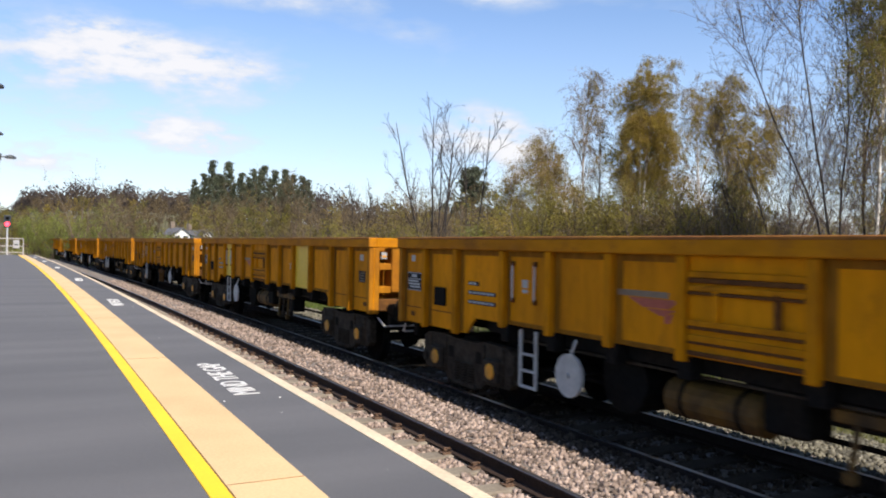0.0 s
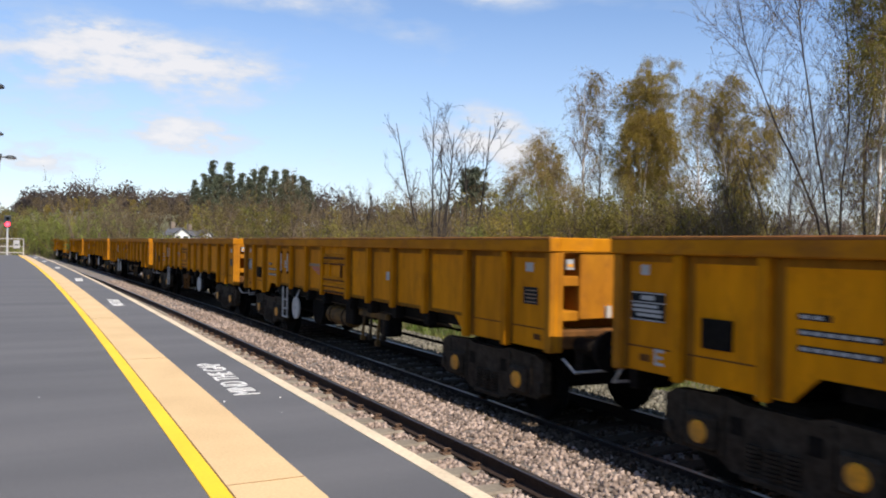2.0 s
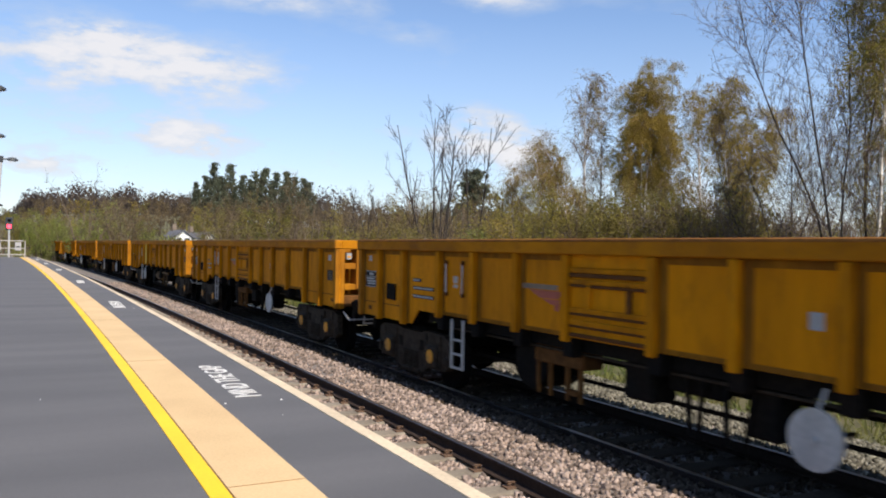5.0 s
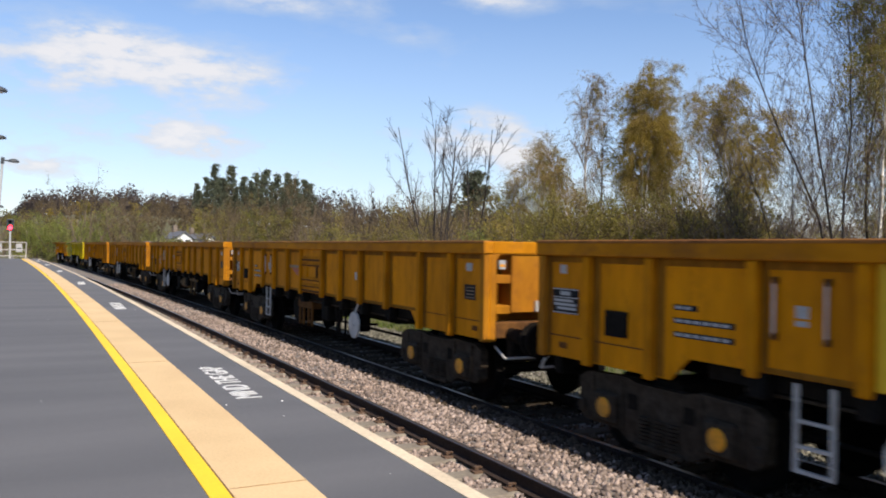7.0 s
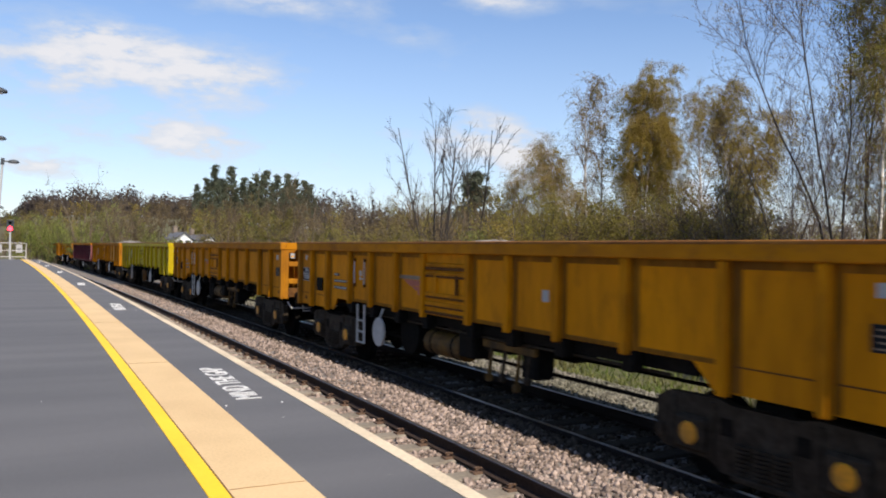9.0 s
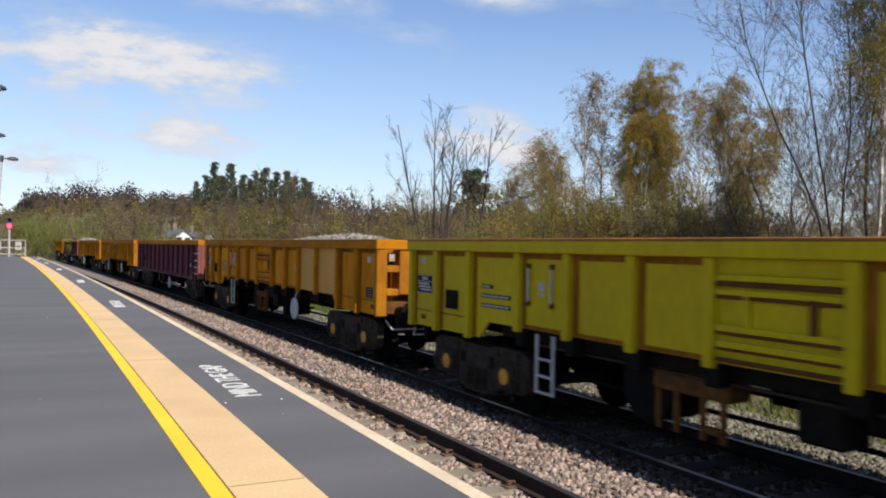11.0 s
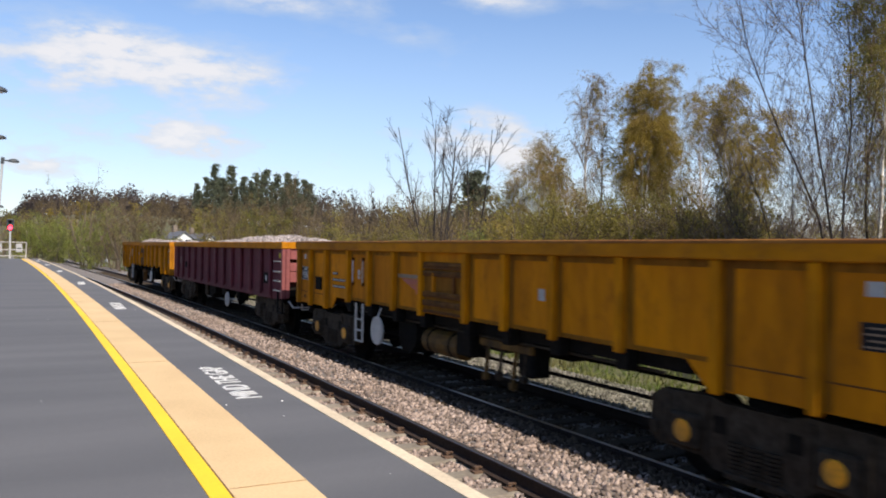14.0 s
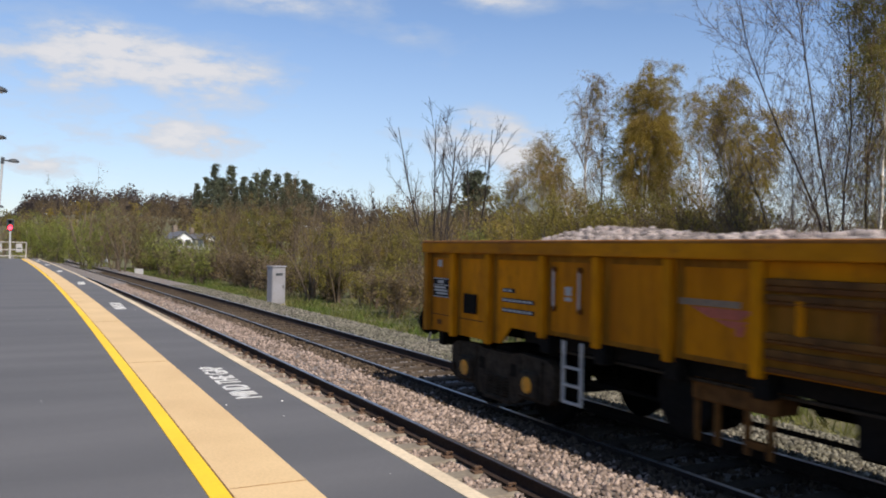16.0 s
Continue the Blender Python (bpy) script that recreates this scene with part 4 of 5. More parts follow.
def build_load(seed, humps, height, stone):
    """A heap of ballast: a noisy mound with loose stones on it."""
    rng = np.random.default_rng(seed)
    verts, faces = [], []
    nx, ny = 14, 90
    grid = {}

    def top(x, y):
        d = HALF - y
        h = sum(a * math.exp(-((d - c) / w) ** 2) for c, w, a in humps)
        edge = max(0.0, 1 - (abs(x) / 1.15) ** 2.2)
        return 1.98 + (height + 0.06) * min(1.15, h) * edge + 0.05 * noise.noise(Vector((x * 2.2, y * 2.2, seed))) * edge

    for i in range(nx + 1):
        for j in range(ny + 1):
            x, y = -1.17 + 2.34 * i / nx, -6.75 + 13.5 * j / ny
            grid[i, j] = len(verts)
            verts.append((x, y, top(x, y)))
    faces = [(grid[i, j], grid[i + 1, j], grid[i + 1, j + 1], grid[i, j + 1]) for i in range(nx) for j in range(ny)]
    ob = raw("ballast_load", verts, faces, stone, smooth=True)
    n = 6500
    x, y = rng.uniform(-1.1, 1.1, n), rng.uniform(-6.7, 6.7, n)
    z = np.array([top(a, b) for a, b in zip(x, y)])
    v, f = chips(rng, np.stack([x, y, z], 1), 0.06)
    fast("loose_stone", v, f, stone, ob)["kind"] = "stuff"
    return tagged(ob, "heap of pinkish-grey ballast in the wagon" if stone is LOADSTONE else "heap of dull grey ballast in the wagon", "ballast heap", "loads of the goods train")


YELLOW_TEXT = "dirty yellow ribbed open ballast wagon"
NEAR_DISC = {2, 7, 8, 9, 11, 14, 16, 18, 19}
MAROON_AT = {1, 4}
LOADS = {0: ([(2.1, 1.2, 0.62), (5.5, 2.6, 0.9), (9.0, 2.0, 0.75), (12.0, 1.6, 0.8), (3.2, 1.2, 0.5)], 0.38),
         1: ([(4.2, 1.6, 0.75), (7.2, 2.0, 0.9), (10.6, 2.2, 1.0), (13, 1.0, 0.5)], 0.44),
         5: ([(3.0, 1.4, 0.5), (5.4, 1.8, 0.7), (8.2, 1.8, 0.9), (10.6, 1.6, 0.9)], 0.36), 8: ([(6.2, 1.2, 0.85), (3.0, 1.0, 0.5)], 0.38), 7: ([(8.0, 2.5, 0.62)], 0.36)}
WAGONS, HEAPS = [], []


def build_train():
    far = build_yellow(WAGON_YELLOW, RIM_YELLOW, False, label=YELLOW_TEXT + ", brake wheel mid-side")
    near = build_yellow(WAGON_YELLOW, RIM_YELLOW, True, label=YELLOW_TEXT + ", brake wheel by the ladder")
    twice = build_yellow(WAGON_YELLOW, RIM_YELLOW, True, fresh=((3.17, 4.19, FRESH_YELLOW), (9.8, 10.98, FRESH_YELLOW)), label=YELLOW_TEXT + " and two bright repainted panels")
    patched = build_yellow(WAGON_YELLOW, RIM_YELLOW, True, fresh=((4.19, 5.27, FRESH_YELLOW),), logo=False, label=YELLOW_TEXT + " and one bright repainted panel")
    lime = build_yellow(LIME_YELLOW, LIME_YELLOW, False, logo=False, label="greenish-yellow ribbed open ballast wagon on two bogies")
    pale = build_yellow(WAGON_YELLOW, RIM_YELLOW, False, fresh=((9.8, 10.98, PALE_YELLOW), (10.98, 12.2, PALE_YELLOW)), logo=False, panel=1.27, label="yellow open ballast wagon with scoured pale side panels")
    maroon = build_maroon("maroon open wagon with a yellow rim on two bogies")
    far_dirty = build_yellow(WAGON_ORANGE, RIM_YELLOW, False, panel=1.44, label="rusty orange-yellow ribbed open ballast wagon, brake wheel mid-side")
    near_dirty = build_yellow(WAGON_ORANGE, RIM_YELLOW, True, label="rusty orange-yellow ribbed open ballast wagon, brake wheel by the ladder")
    used = set()
    for k in range(20):
        proto = maroon if k in MAROON_AT else lime if k == 6 else pale if k == 5 else twice if k == 18 else patched if k == 11 else (near_dirty if k < 4 else near) if k in NEAR_DISC else far_dirty if k < 4 else far
        if proto in used:
            WAGONS.append(copy_thing(proto, Matrix.Identity(4)))
        else:
            used.add(proto)
            WAGONS.append(proto)
    part("stencil_letter", boxes(*[(-SIDE - 0.004, -SIDE + 0.002, y_of(b), y_of(a), z0, z1) for a, b, z0, z1 in ((0.56, 0.59, 1.08, 1.24), (0.592, 0.69, 1.08, 1.11), (0.592, 0.67, 1.145, 1.175), (0.592, 0.69, 1.21, 1.24))]), LABEL_WHITE, WAGONS[17], "white stencilled letter E")
    for k, (humps, h) in LOADS.items():
        HEAPS.append((k, build_load(k + 2, humps, h, LOADSTONE if k < 2 else LOADGREY)))


build_train()


# ---------------------------------------------------------------- plants
def spread(rng, way, angle):
    """A direction turned from way by angle degrees, to a random side."""
    side = way.orthogonal().normalized()
    side.rotate(Matrix.Rotation(rng.uniform(0, 2 * math.pi), 3, way))
    a = radians(angle)
    return (way * math.cos(a) + side * math.sin(a)).normalized()


def limb(rng, start, way, length, r0, r1, n, wobble, pull):
    """A tapering, wandering line; pull bends it up (+) or down (-)."""
    pts, p, d = [(start, r0)], Vector(start), Vector(way)
    for i in range(n):
        d = (d + Vector((rng.gauss(0, wobble), rng.gauss(0, wobble), rng.gauss(0, wobble) + pull / n))).normalized()
        p = p + d * (length / n)
        pts.append((p.copy(), r0 + (r1 - r0) * (i + 1) / n))
    return pts


def tubes(lines, sides):
    verts, faces = [], []
    for pts in lines:
        base = len(verts)
        for i, (p, r) in enumerate(pts):
            d = (pts[min(i + 1, len(pts) - 1)][0] - pts[max(i - 1, 0)][0]).normalized()
            a = d.orthogonal().normalized()
            b = d.cross(a)
            for j in range(sides):
                t = 2 * math.pi * j / sides
                verts.append(p + a * (r * math.cos(t)) + b * (r * math.sin(t)))
        for i in range(len(pts) - 1):
            for j in range(sides):
                k = (j + 1) % sides
                faces.append((base + i * sides + j, base + i * sides + k, base + (i + 1) * sides + k, base + (i + 1) * sides + j))
    return verts, faces


def flecks(rng, places, lo, hi, long=1.6):
    """Small leaf-shaped quads, each turned its own way."""
    n = len(places)
    g = np.random.default_rng(rng.randrange(10 ** 6))
    a = g.normal(size=(n, 3))
    a /= np.linalg.norm(a, axis=1)[:, None]
    b = np.cross(a, g.normal(size=(n, 3)))
    b /= np.linalg.norm(b, axis=1)[:, None]
    s = g.uniform(lo, hi, (n, 1)) / 2
    c = np.asarray([tuple(p) for p in places])
    v = np.stack([c - a * s * long, c + b * s * 0.8, c + a * s * long, c - b * s * 0.8], 1).reshape(-1, 3)
    f = np.arange(4 * n).reshape(n, 4)
    return v, f


def along(pts, t):
    i = min(int(t * (len(pts) - 1)), len(pts) - 2)
    u = t * (len(pts) - 1) - i
    return pts[i][0].lerp(pts[i + 1][0], u), (pts[i + 1][0] - pts[i][0]).normalized(), pts[i][1]


def assemble(name, label, category, group, wood, twigs, leaves, bark, twig_mat, leaf_mat, lo, hi, rng, parts=("trunk", "branchwork", "crown")):
    t = thing(name, label, category, group)
    v, f = tubes(wood, 6)
    raw(parts[0], v, f, bark, t, smooth=True)
    if twigs:
        v, f = tubes(twigs, 3)
        raw(parts[1], v, f, twig_mat, t)
    if leaves:
        v, f = flecks(rng, leaves, lo, hi)
        fast(parts[2], v, f, leaf_mat, t)
    return t


def birch(seed, h, label, lean=0.0, density=1.0, stems=1, bark=None, leaf=None, wide=1.7, leafy_from=0.45, fork=0.14, girth=0.0098):
    """A birch: a slim pale trunk, steep branches and long hanging twigs; leaves mostly above leafy_from of its height."""
    rng = random.Random(seed)
    wood, twigs, leaves = [], [], []
    for s in range(stems):
        way = Vector((lean + (s - (stems - 1) / 2) * fork, rng.uniform(-0.05, 0.05), 1)).normalized()
        hh = h * (1 - 0.1 * s)
        trunk = limb(rng, Vector((0.3 * s, 0.1 * s, -0.1)), way, hh, girth * hh, 0.008, 14, 0.022, 0.05)
        wood.append(trunk)
        count = 52 if stems == 1 else 40
        for i in range(count):
            t = 0.2 + 0.79 * ((i + rng.random()) / count) ** 0.85
            p, d, r = along(trunk, t)
            shape = min(1.0, 0.55 + 0.9 * t) * (1.0 if t < 0.8 else 1.0 - 1.6 * (t - 0.8))
            ln = wide * shape * rng.uniform(0.7, 1.3) * (1.0 if s == 0 else 0.85)
            br = limb(rng, p, spread(rng, d, rng.uniform(28, 52) if t < 0.6 else rng.uniform(18, 46)), ln, max(0.012, r * 0.4), 0.006, 6, 0.09, 0.15)
            twigs.append(br)
            full = max(0.0, min(1.0, (t - leafy_from + 0.12) / 0.24))
            full = 0.16 + 0.84 * full * full * (3 - 2 * full)
            for j in range(6):
                p2, d2, r2 = along(br, rng.uniform(0.2, 1.0))
                sec = limb(rng, p2, spread(rng, d2, rng.uniform(18, 50)), ln * rng.uniform(0.22, 0.45), 0.011, 0.004, 4, 0.13, 0.0)
                twigs.append(sec)
                for k in range(3):
                    p3, d3, r3 = along(sec, rng.uniform(0.2, 1))
                    hang = limb(rng, p3, (d3 + Vector((0, 0, -0.35))).normalized(), rng.uniform(0.45, 1.25), 0.0065, 0.003, 4, 0.09, -1.9)
                    twigs.append(hang)
                    for q in range(int(46 * density * full + rng.random())):
                        a, _, _ = along(hang, rng.uniform(0.0, 1))
                        leaves.append(a + Vector((rng.gauss(0, 0.08), rng.gauss(0, 0.08), rng.gauss(0, 0.09))))
    return assemble("birch_tree", label, "tree", "birch trees on the bank", wood, twigs, leaves, bark or BARK_BIRCH, TWIG_BIRCH, leaf or LEAF_BIRCH, 0.028, 0.055, rng)


def bare_tree(seed, h, label, stems=3, fan=0.22, buds=0, name="bare_tree", mat=None, leaf=None, lean=0.0):
    rng = random.Random(seed)
    mat = mat or BARK_DARK
    thick = 0.8 if buds else 1.6
    wood, twigs, leaves = [], [], []
    for s in range(stems):
        f = (s - (stems - 1) / 2) * fan
        way = Vector((lean + f + rng.uniform(-0.06, 0.06), rng.uniform(-0.2, 0.2), 1)).normalized()
        hh = h * rng.uniform(0.8, 1.02) if s else h
        trunk = limb(rng, Vector((0.3 * f, 0, -0.1)), way, hh, 0.0062 * hh * (0.72 if buds else 1.15), 0.008 if buds else 0.02, 12, 0.06 if buds else 0.016, 0.12)
        wood.append(trunk)
        for i in range(34 if buds else 13):
            p, d, r = along(trunk, rng.uniform(0.2, 0.97))
            ln = hh * rng.uniform(0.12, 0.28)
            br = limb(rng, p, spread(rng, d, rng.uniform(22, 50) if buds else rng.uniform(16, 34)), ln, max(0.010, r * 0.34) * thick, (0.005 if buds else 0.008) * thick, 6, 0.1 if buds else 0.025, 0.3)
            twigs.append(br)
            for j in range(9 if buds else 5):
                p2, d2, r2 = along(br, rng.uniform(0.2, 0.98))
                tw = limb(rng, p2, spread(rng, d2, rng.uniform(20, 50)), ln * rng.uniform(0.2, 0.45), 0.0075 * thick, 0.003 * thick, 4, 0.12, 0.1)
                twigs.append(tw)
                for k in range(2):
                    p3, d3, _ = along(tw, rng.uniform(0.2, 0.9))
                    twigs.append(limb(rng, p3, spread(rng, d3, 35), ln * 0.16, 0.005 * thick, 0.0025 * thick, 2, 0.1, 0.0))
                    for q in range(buds):
                        a, _, _ = along(twigs[-1], rng.random())
                        leaves.append(a + Vector((rng.gauss(0, 0.03), rng.gauss(0, 0.03), rng.gauss(0, 0.03))))
    return assemble(name, label, "tree", "trees on the bank", wood, twigs, leaves, mat, BARK_PURPLE if buds else mat, leaf or LEAF_BIRCH, 0.016, 0.036, rng)


def thicket(seed, h, label, leaf, bark, count, name="scrub_tree", stems=5, lo=0.04, hi=0.10, group="scrub along the railway", fuller=1.0):
    rng = random.Random(seed)
    wood, twigs, leaves = [], [], []
    for s in range(stems):
        a = rng.uniform(0, 2 * math.pi)
        way = Vector((0.42 * math.cos(a) * rng.random(), 0.42 * math.sin(a) * rng.random(), 1)).normalized()
        hh = h * rng.uniform(0.7, 1.0)
        st = limb(rng, Vector((0.25 * math.cos(a), 0.25 * math.sin(a), -0.1)), way, hh, 0.011 * hh + 0.008, 0.006, 7, 0.09, 0.15)
        wood.append(st)
        for i in range(9):
            p, d, r = along(st, rng.uniform(0.12, 0.95))
            br = limb(rng, p, spread(rng, d, rng.uniform(25, 65)), hh * rng.uniform(0.16, 0.36) * fuller, 0.016, 0.006, 3, 0.16, 0.3)
            twigs.append(br)
            for j in range(4):
                p2, d2, _ = along(br, rng.uniform(0.2, 0.95))
                twigs.append(limb(rng, p2, spread(rng, d2, 40), hh * rng.uniform(0.07, 0.17), 0.010, 0.004, 2, 0.18, 0.1))
    for i in range(count):
        tw = twigs[rng.randrange(len(twigs))]
        a, _, _ = along(tw, rng.uniform(0.1, 1))
        leaves.append(a + Vector((rng.gauss(0, 0.12), rng.gauss(0, 0.12), rng.gauss(0, 0.12))))
    return assemble(name, label, "shrub" if h < 4.5 else "tree", group, wood, twigs, leaves, bark, bark, leaf, lo, hi, rng, ("main_stem", "branchwork", "foliage"))


def conifer(seed, h, spread_w, label, name="pine_tree", group="pines on the hill", rounded=False):
    rng = random.Random(seed)
    wood, twigs, leaves = [limb(rng, Vector((0, 0, -0.2)), Vector((0, 0, 1)), h, 0.016 * h, 0.03, 8, 0.02, 0)], [], []
    tiers = 26 if rounded else 20
    for i in range(tiers):
        t = (0.1 if rounded else 0.16) + (0.88 if rounded else 0.84) * (i + rng.uniform(-0.3, 0.3)) / tiers
        t = max(0.05, min(0.98, t))
        wide = spread_w * ((1 - t) ** (0.6 if rounded else 0.9) * min(1.0, 0.45 + 2.2 * t)) * rng.uniform(0.5, 1.1)
        p, d, r = along(wood[0], t)
        for k in range(6 if rounded else 4):
            a = rng.uniform(0, 2 * math.pi)
            way = Vector((math.cos(a), math.sin(a), rng.uniform(0.0, 0.5))).normalized()
            br = limb(rng, p, way, wide * rng.uniform(0.6, 1.05) + 0.2, 0.05, 0.015, 4, 0.08, 0.3)
            twigs.append(br)
            # tufts of needles towards the end of each bough
            for tuft in range(3):
                c, _, _ = along(br, rng.uniform(0.35, 1.0))
                c = c + Vector((rng.gauss(0, 0.25), rng.gauss(0, 0.25), rng.gauss(0.1, 0.15)))
                for q in range(16):
                    leaves.append(c + Vector((rng.gauss(0, 0.30), rng.gauss(0, 0.30), rng.gauss(0.05, 0.20))))
    return assemble(name, label, "tree", group, wood, twigs, leaves, BARK_DARK, BARK_DARK, NEEDLE, 0.16, 0.42, rng, ("trunk", "branchwork", "foliage"))


def at(px, dist):
    """A place on the ground in the direction of a column of the view, at a distance."""
    a = radians(HEADING) + math.atan((px - 784) / 1403.3)
    x, y = dist * math.sin(a), dist * math.cos(a)
    return x, y, ground_z(x, y)


def put(ob, px, dist, rz=0, s=1.0, copy=False, sink=0.05):
    x, y, z = at(px, dist)
    m = pose(x, y, z - sink, 0, 0, rz) @ Matrix.Diagonal((s, s, s, 1))
    if copy:
        c = copy_thing(ob, Matrix.Identity(4))
        c.matrix_basis = m
        return c
    ob.matrix_basis = m
    return ob


def build_trees():
    put(birch(11, 11.5, "tall silver birch with fresh ochre-green leaves on the bank", 0.02, 1.55, 3, wide=2.15, leafy_from=0.5, fork=-0.11), 1126, 43, 0)
    put(birch(12, 11.8, "slender silver birch with thin hanging twigs", -0.03, 0.32, 2, wide=1.5, leafy_from=0.75), 1046, 44, 0)
    put(birch(13, 9.9, "silver birch with ochre-brown spring leaves", -0.06, 1.15, 2, wide=2.0, leafy_from=0.42, fork=0.2), 1312, 41, 0)
    put(birch(14, 8.6, "small silver birch with sparse pale leaves", -0.05, 0.4, 2, wide=1.5, leafy_from=0.3), 965, 50, 10)
    put(birch(15, 8.0, "leaning young silver birch above the scrub", -0.42, 0.3, 1, wide=1.1), 1050, 40, 0)
    put(birch(16, 10.8, "birch with bare purplish twigs among leafy ones", 0.0, 0.4, 1, wide=1.9), 1245, 46, 0)
    put(birch(19, 7.4, "small bare birch beside the leafy ones", -0.02, 0.22, 2, wide=1.4), 915, 52, 40)
    put(birch(20, 8.2, "young birch with a clean white trunk in the scrub", 0.03, 0.22, 2, wide=1.3, leafy_from=0.3), 1178, 45, 40)
    put(birch(17, 13.5, "tall leafy birch overhanging the railway bank", 0.0, 1.2, 2, wide=1.9, leafy_from=0.5, leaf=LEAF_OLIVE, girth=0.0055), 1548, 27, 0)
    put(birch(18, 12.0, "olive birch behind the dark alders", 0.0, 0.7, 1, leaf=LEAF_OLIVE, wide=2.0, leafy_from=0.3), 1620, 28, 90)
    put(bare_tree(21, 10.2, "bare many-stemmed ash tree against the sky", 5, 0.12), 775, 46, 0)
    put(bare_tree(22, 10.2, "bare slim ash tree beside a larger one", 2, 0.1), 832, 48, 0)
    put(bare_tree(23, 6.6, "bare sapling rising over the scrub", 2, 0.15), 637, 55, 0)
    put(bare_tree(24, 6.2, "small bare sapling over the scrub", 2, 0.2), 598, 55, 50)
    put(bare_tree(31, 11.6, "dark leaning alder with fine bare twigs", 2, 0.10, 5, lean=-0.2), 1496, 27, -10)
    put(bare_tree(32, 11.6, "dark upright alder with fine budding twigs", 2, 0.12, 6, lean=-0.08), 1512, 26, -10)
    put(bare_tree(33, 7.6, "dark forked alder with crooked bare limbs", 3, 0.22, 2, lean=-0.2), 1385, 33, -10)
    put(bare_tree(34, 12.5, "alder with budding twigs by the line", 3, 0.2, 7), 1545, 29, 10)
    put(bare_tree(35, 9.0, "thin alder with bare twigs by the line", 3, 0.25, 1), 1400, 36, 10)
    put(conifer(41, 14.2, 7.6, "dark rounded fir standing alone behind the scrub", "fir_tree", "evergreens behind the scrub", True), 836, 112)
    a, b = conifer(42, 16.0, 5.2, "dark green pine on the hill top"), conifer(43, 14.6, 5.8, "broad dark pine on the hill top")
    for i, (px, d, s) in enumerate(((346, 262, 0.72), (362, 250, 0.84), (378, 265, 0.95), (392, 255, 0.9), (408, 262, 0.98), (432, 250, 1.0), (452, 262, 0.94), (470, 250, 1.0), (488, 264, 1.0), (505, 252, 1.02), (521, 262, 1.0), (536, 255, 0.98), (548, 262, 0.78), (352, 270, 0.6), (385, 244, 0.7), (418, 246, 0.75), (442, 268, 0.8), (461, 245, 0.72), (480, 270, 0.85), (497, 243, 0.75), (513, 268, 0.82), (529, 245, 0.7), (557, 256, 0.55))):
        put((a, b)[i % 2], px, d, 37 * i, s * (1.02 + 0.2 * ((i * 7) % 5) / 4), copy=i > 1)

    # the belt of scrub: a few kinds, each repeated at its own size and turn
    kinds = [thicket(51, 6.5, "bare tan scrub tree on the bank", LEAF_TAN, BARK_TAN, 2800),
             thicket(52, 6.0, "olive budding scrub tree on the bank", LEAF_OLIVE, BARK_TAN, 4000),
             thicket(53, 7.0, "brown leafless scrub tree on the bank", LEAF_TAN, BARK_TAN, 900, stems=7),
             thicket(54, 5.5, "olive-green budding willow on the bank", LEAF_BIRCH, BARK_TAN, 4000),
             thicket(55, 5.0, "fresh green bush on the bank", LEAF_GREEN, BARK_TAN, 5200, "green_bush")]
    distant = [thicket(71, 6.5, "bare tan scrub tree on the far slope", LEAF_TAN, BARK_TAN, 700, stems=4, lo=0.1, hi=0.24),
               thicket(72, 6.0, "olive budding scrub tree on the far slope", LEAF_OLIVE, BARK_TAN, 900, stems=4, lo=0.1, hi=0.24),
               thicket(73, 7.0, "brown leafless scrub tree on the far slope", LEAF_TAN, BARK_TAN, 350, stems=5, lo=0.1, hi=0.22),
               thicket(74, 5.5, "olive-green budding willow on the far slope", LEAF_BIRCH, BARK_TAN, 900, stems=4, lo=0.1, hi=0.24),
               thicket(75, 5.0, "fresh green bush on the far slope", LEAF_GREEN, BARK_TAN, 1500, "green_bush", 4, lo=0.1, hi=0.24)]
    dense = [thicket(56, 4.8, "dense olive bush under the birches", LEAF_OLIVE, BARK_TAN, 8000, "olive_bush", 8, 0.03, 0.075, "bushes under the birches", 1.25),
             thicket(57, 4.4, "dense brown-green bush under the birches", LEAF_OLIVE, BARK_TAN, 7000, "olive_bush", 8, 0.03, 0.075, "bushes under the birches", 1.25)]
    low = [thicket(61, 2.6, "brown twiggy undergrowth beside the track", LEAF_TAN, BARK_TAN, 700, "undergrowth_bush", 9, 0.05, 0.12, "undergrowth beside the track", 1.4),
           thicket(62, 2.2, "olive undergrowth bush beside the track", LEAF_OLIVE, BARK_TAN, 1100, "undergrowth_bush", 9, 0.05, 0.12, "undergrowth beside the track", 1.4),
           thicket(63, 3.0, "budding yellow-green undergrowth bush beside the track", LEAF_GREEN, BARK_TAN, 1700, "undergrowth_bush", 8, 0.05, 0.12, "undergrowth beside the track", 1.3)]
    rng = random.Random(77)
    first = set()

    def repeat(proto, px, dist, s):
        if 292 < px < 366 and dist < 134:
            s *= 0.35
        if px > 1335 and dist < 65:
            s *= 0.68
        put(proto, px, dist, rng.uniform(0, 360), s, copy=proto in first)
        first.add(proto)

    # nearer scrub behind the train
    for px in range(560, 1640, 30):
        for dist in (32, 43, 56):
            if px < 900 and dist < 36:
                continue
            w = (2, 5, 1.5, 4, 0.4) if px > 880 else (5, 2, 4, 0.8, 0.4)
            repeat(rng.choices(kinds, w)[0], px + rng.uniform(-14, 14), dist + rng.uniform(-3, 5), rng.uniform(0.5, 0.8) if dist < 45 else rng.uniform(0.75, 1.05))
    for px in range(870, 1640, 34):
        for dist in (35, 45):
            repeat(rng.choices(dense, (2, 2))[0], px + rng.uniform(-14, 14), dist + rng.uniform(-3, 4), rng.uniform(0.85, 1.12))
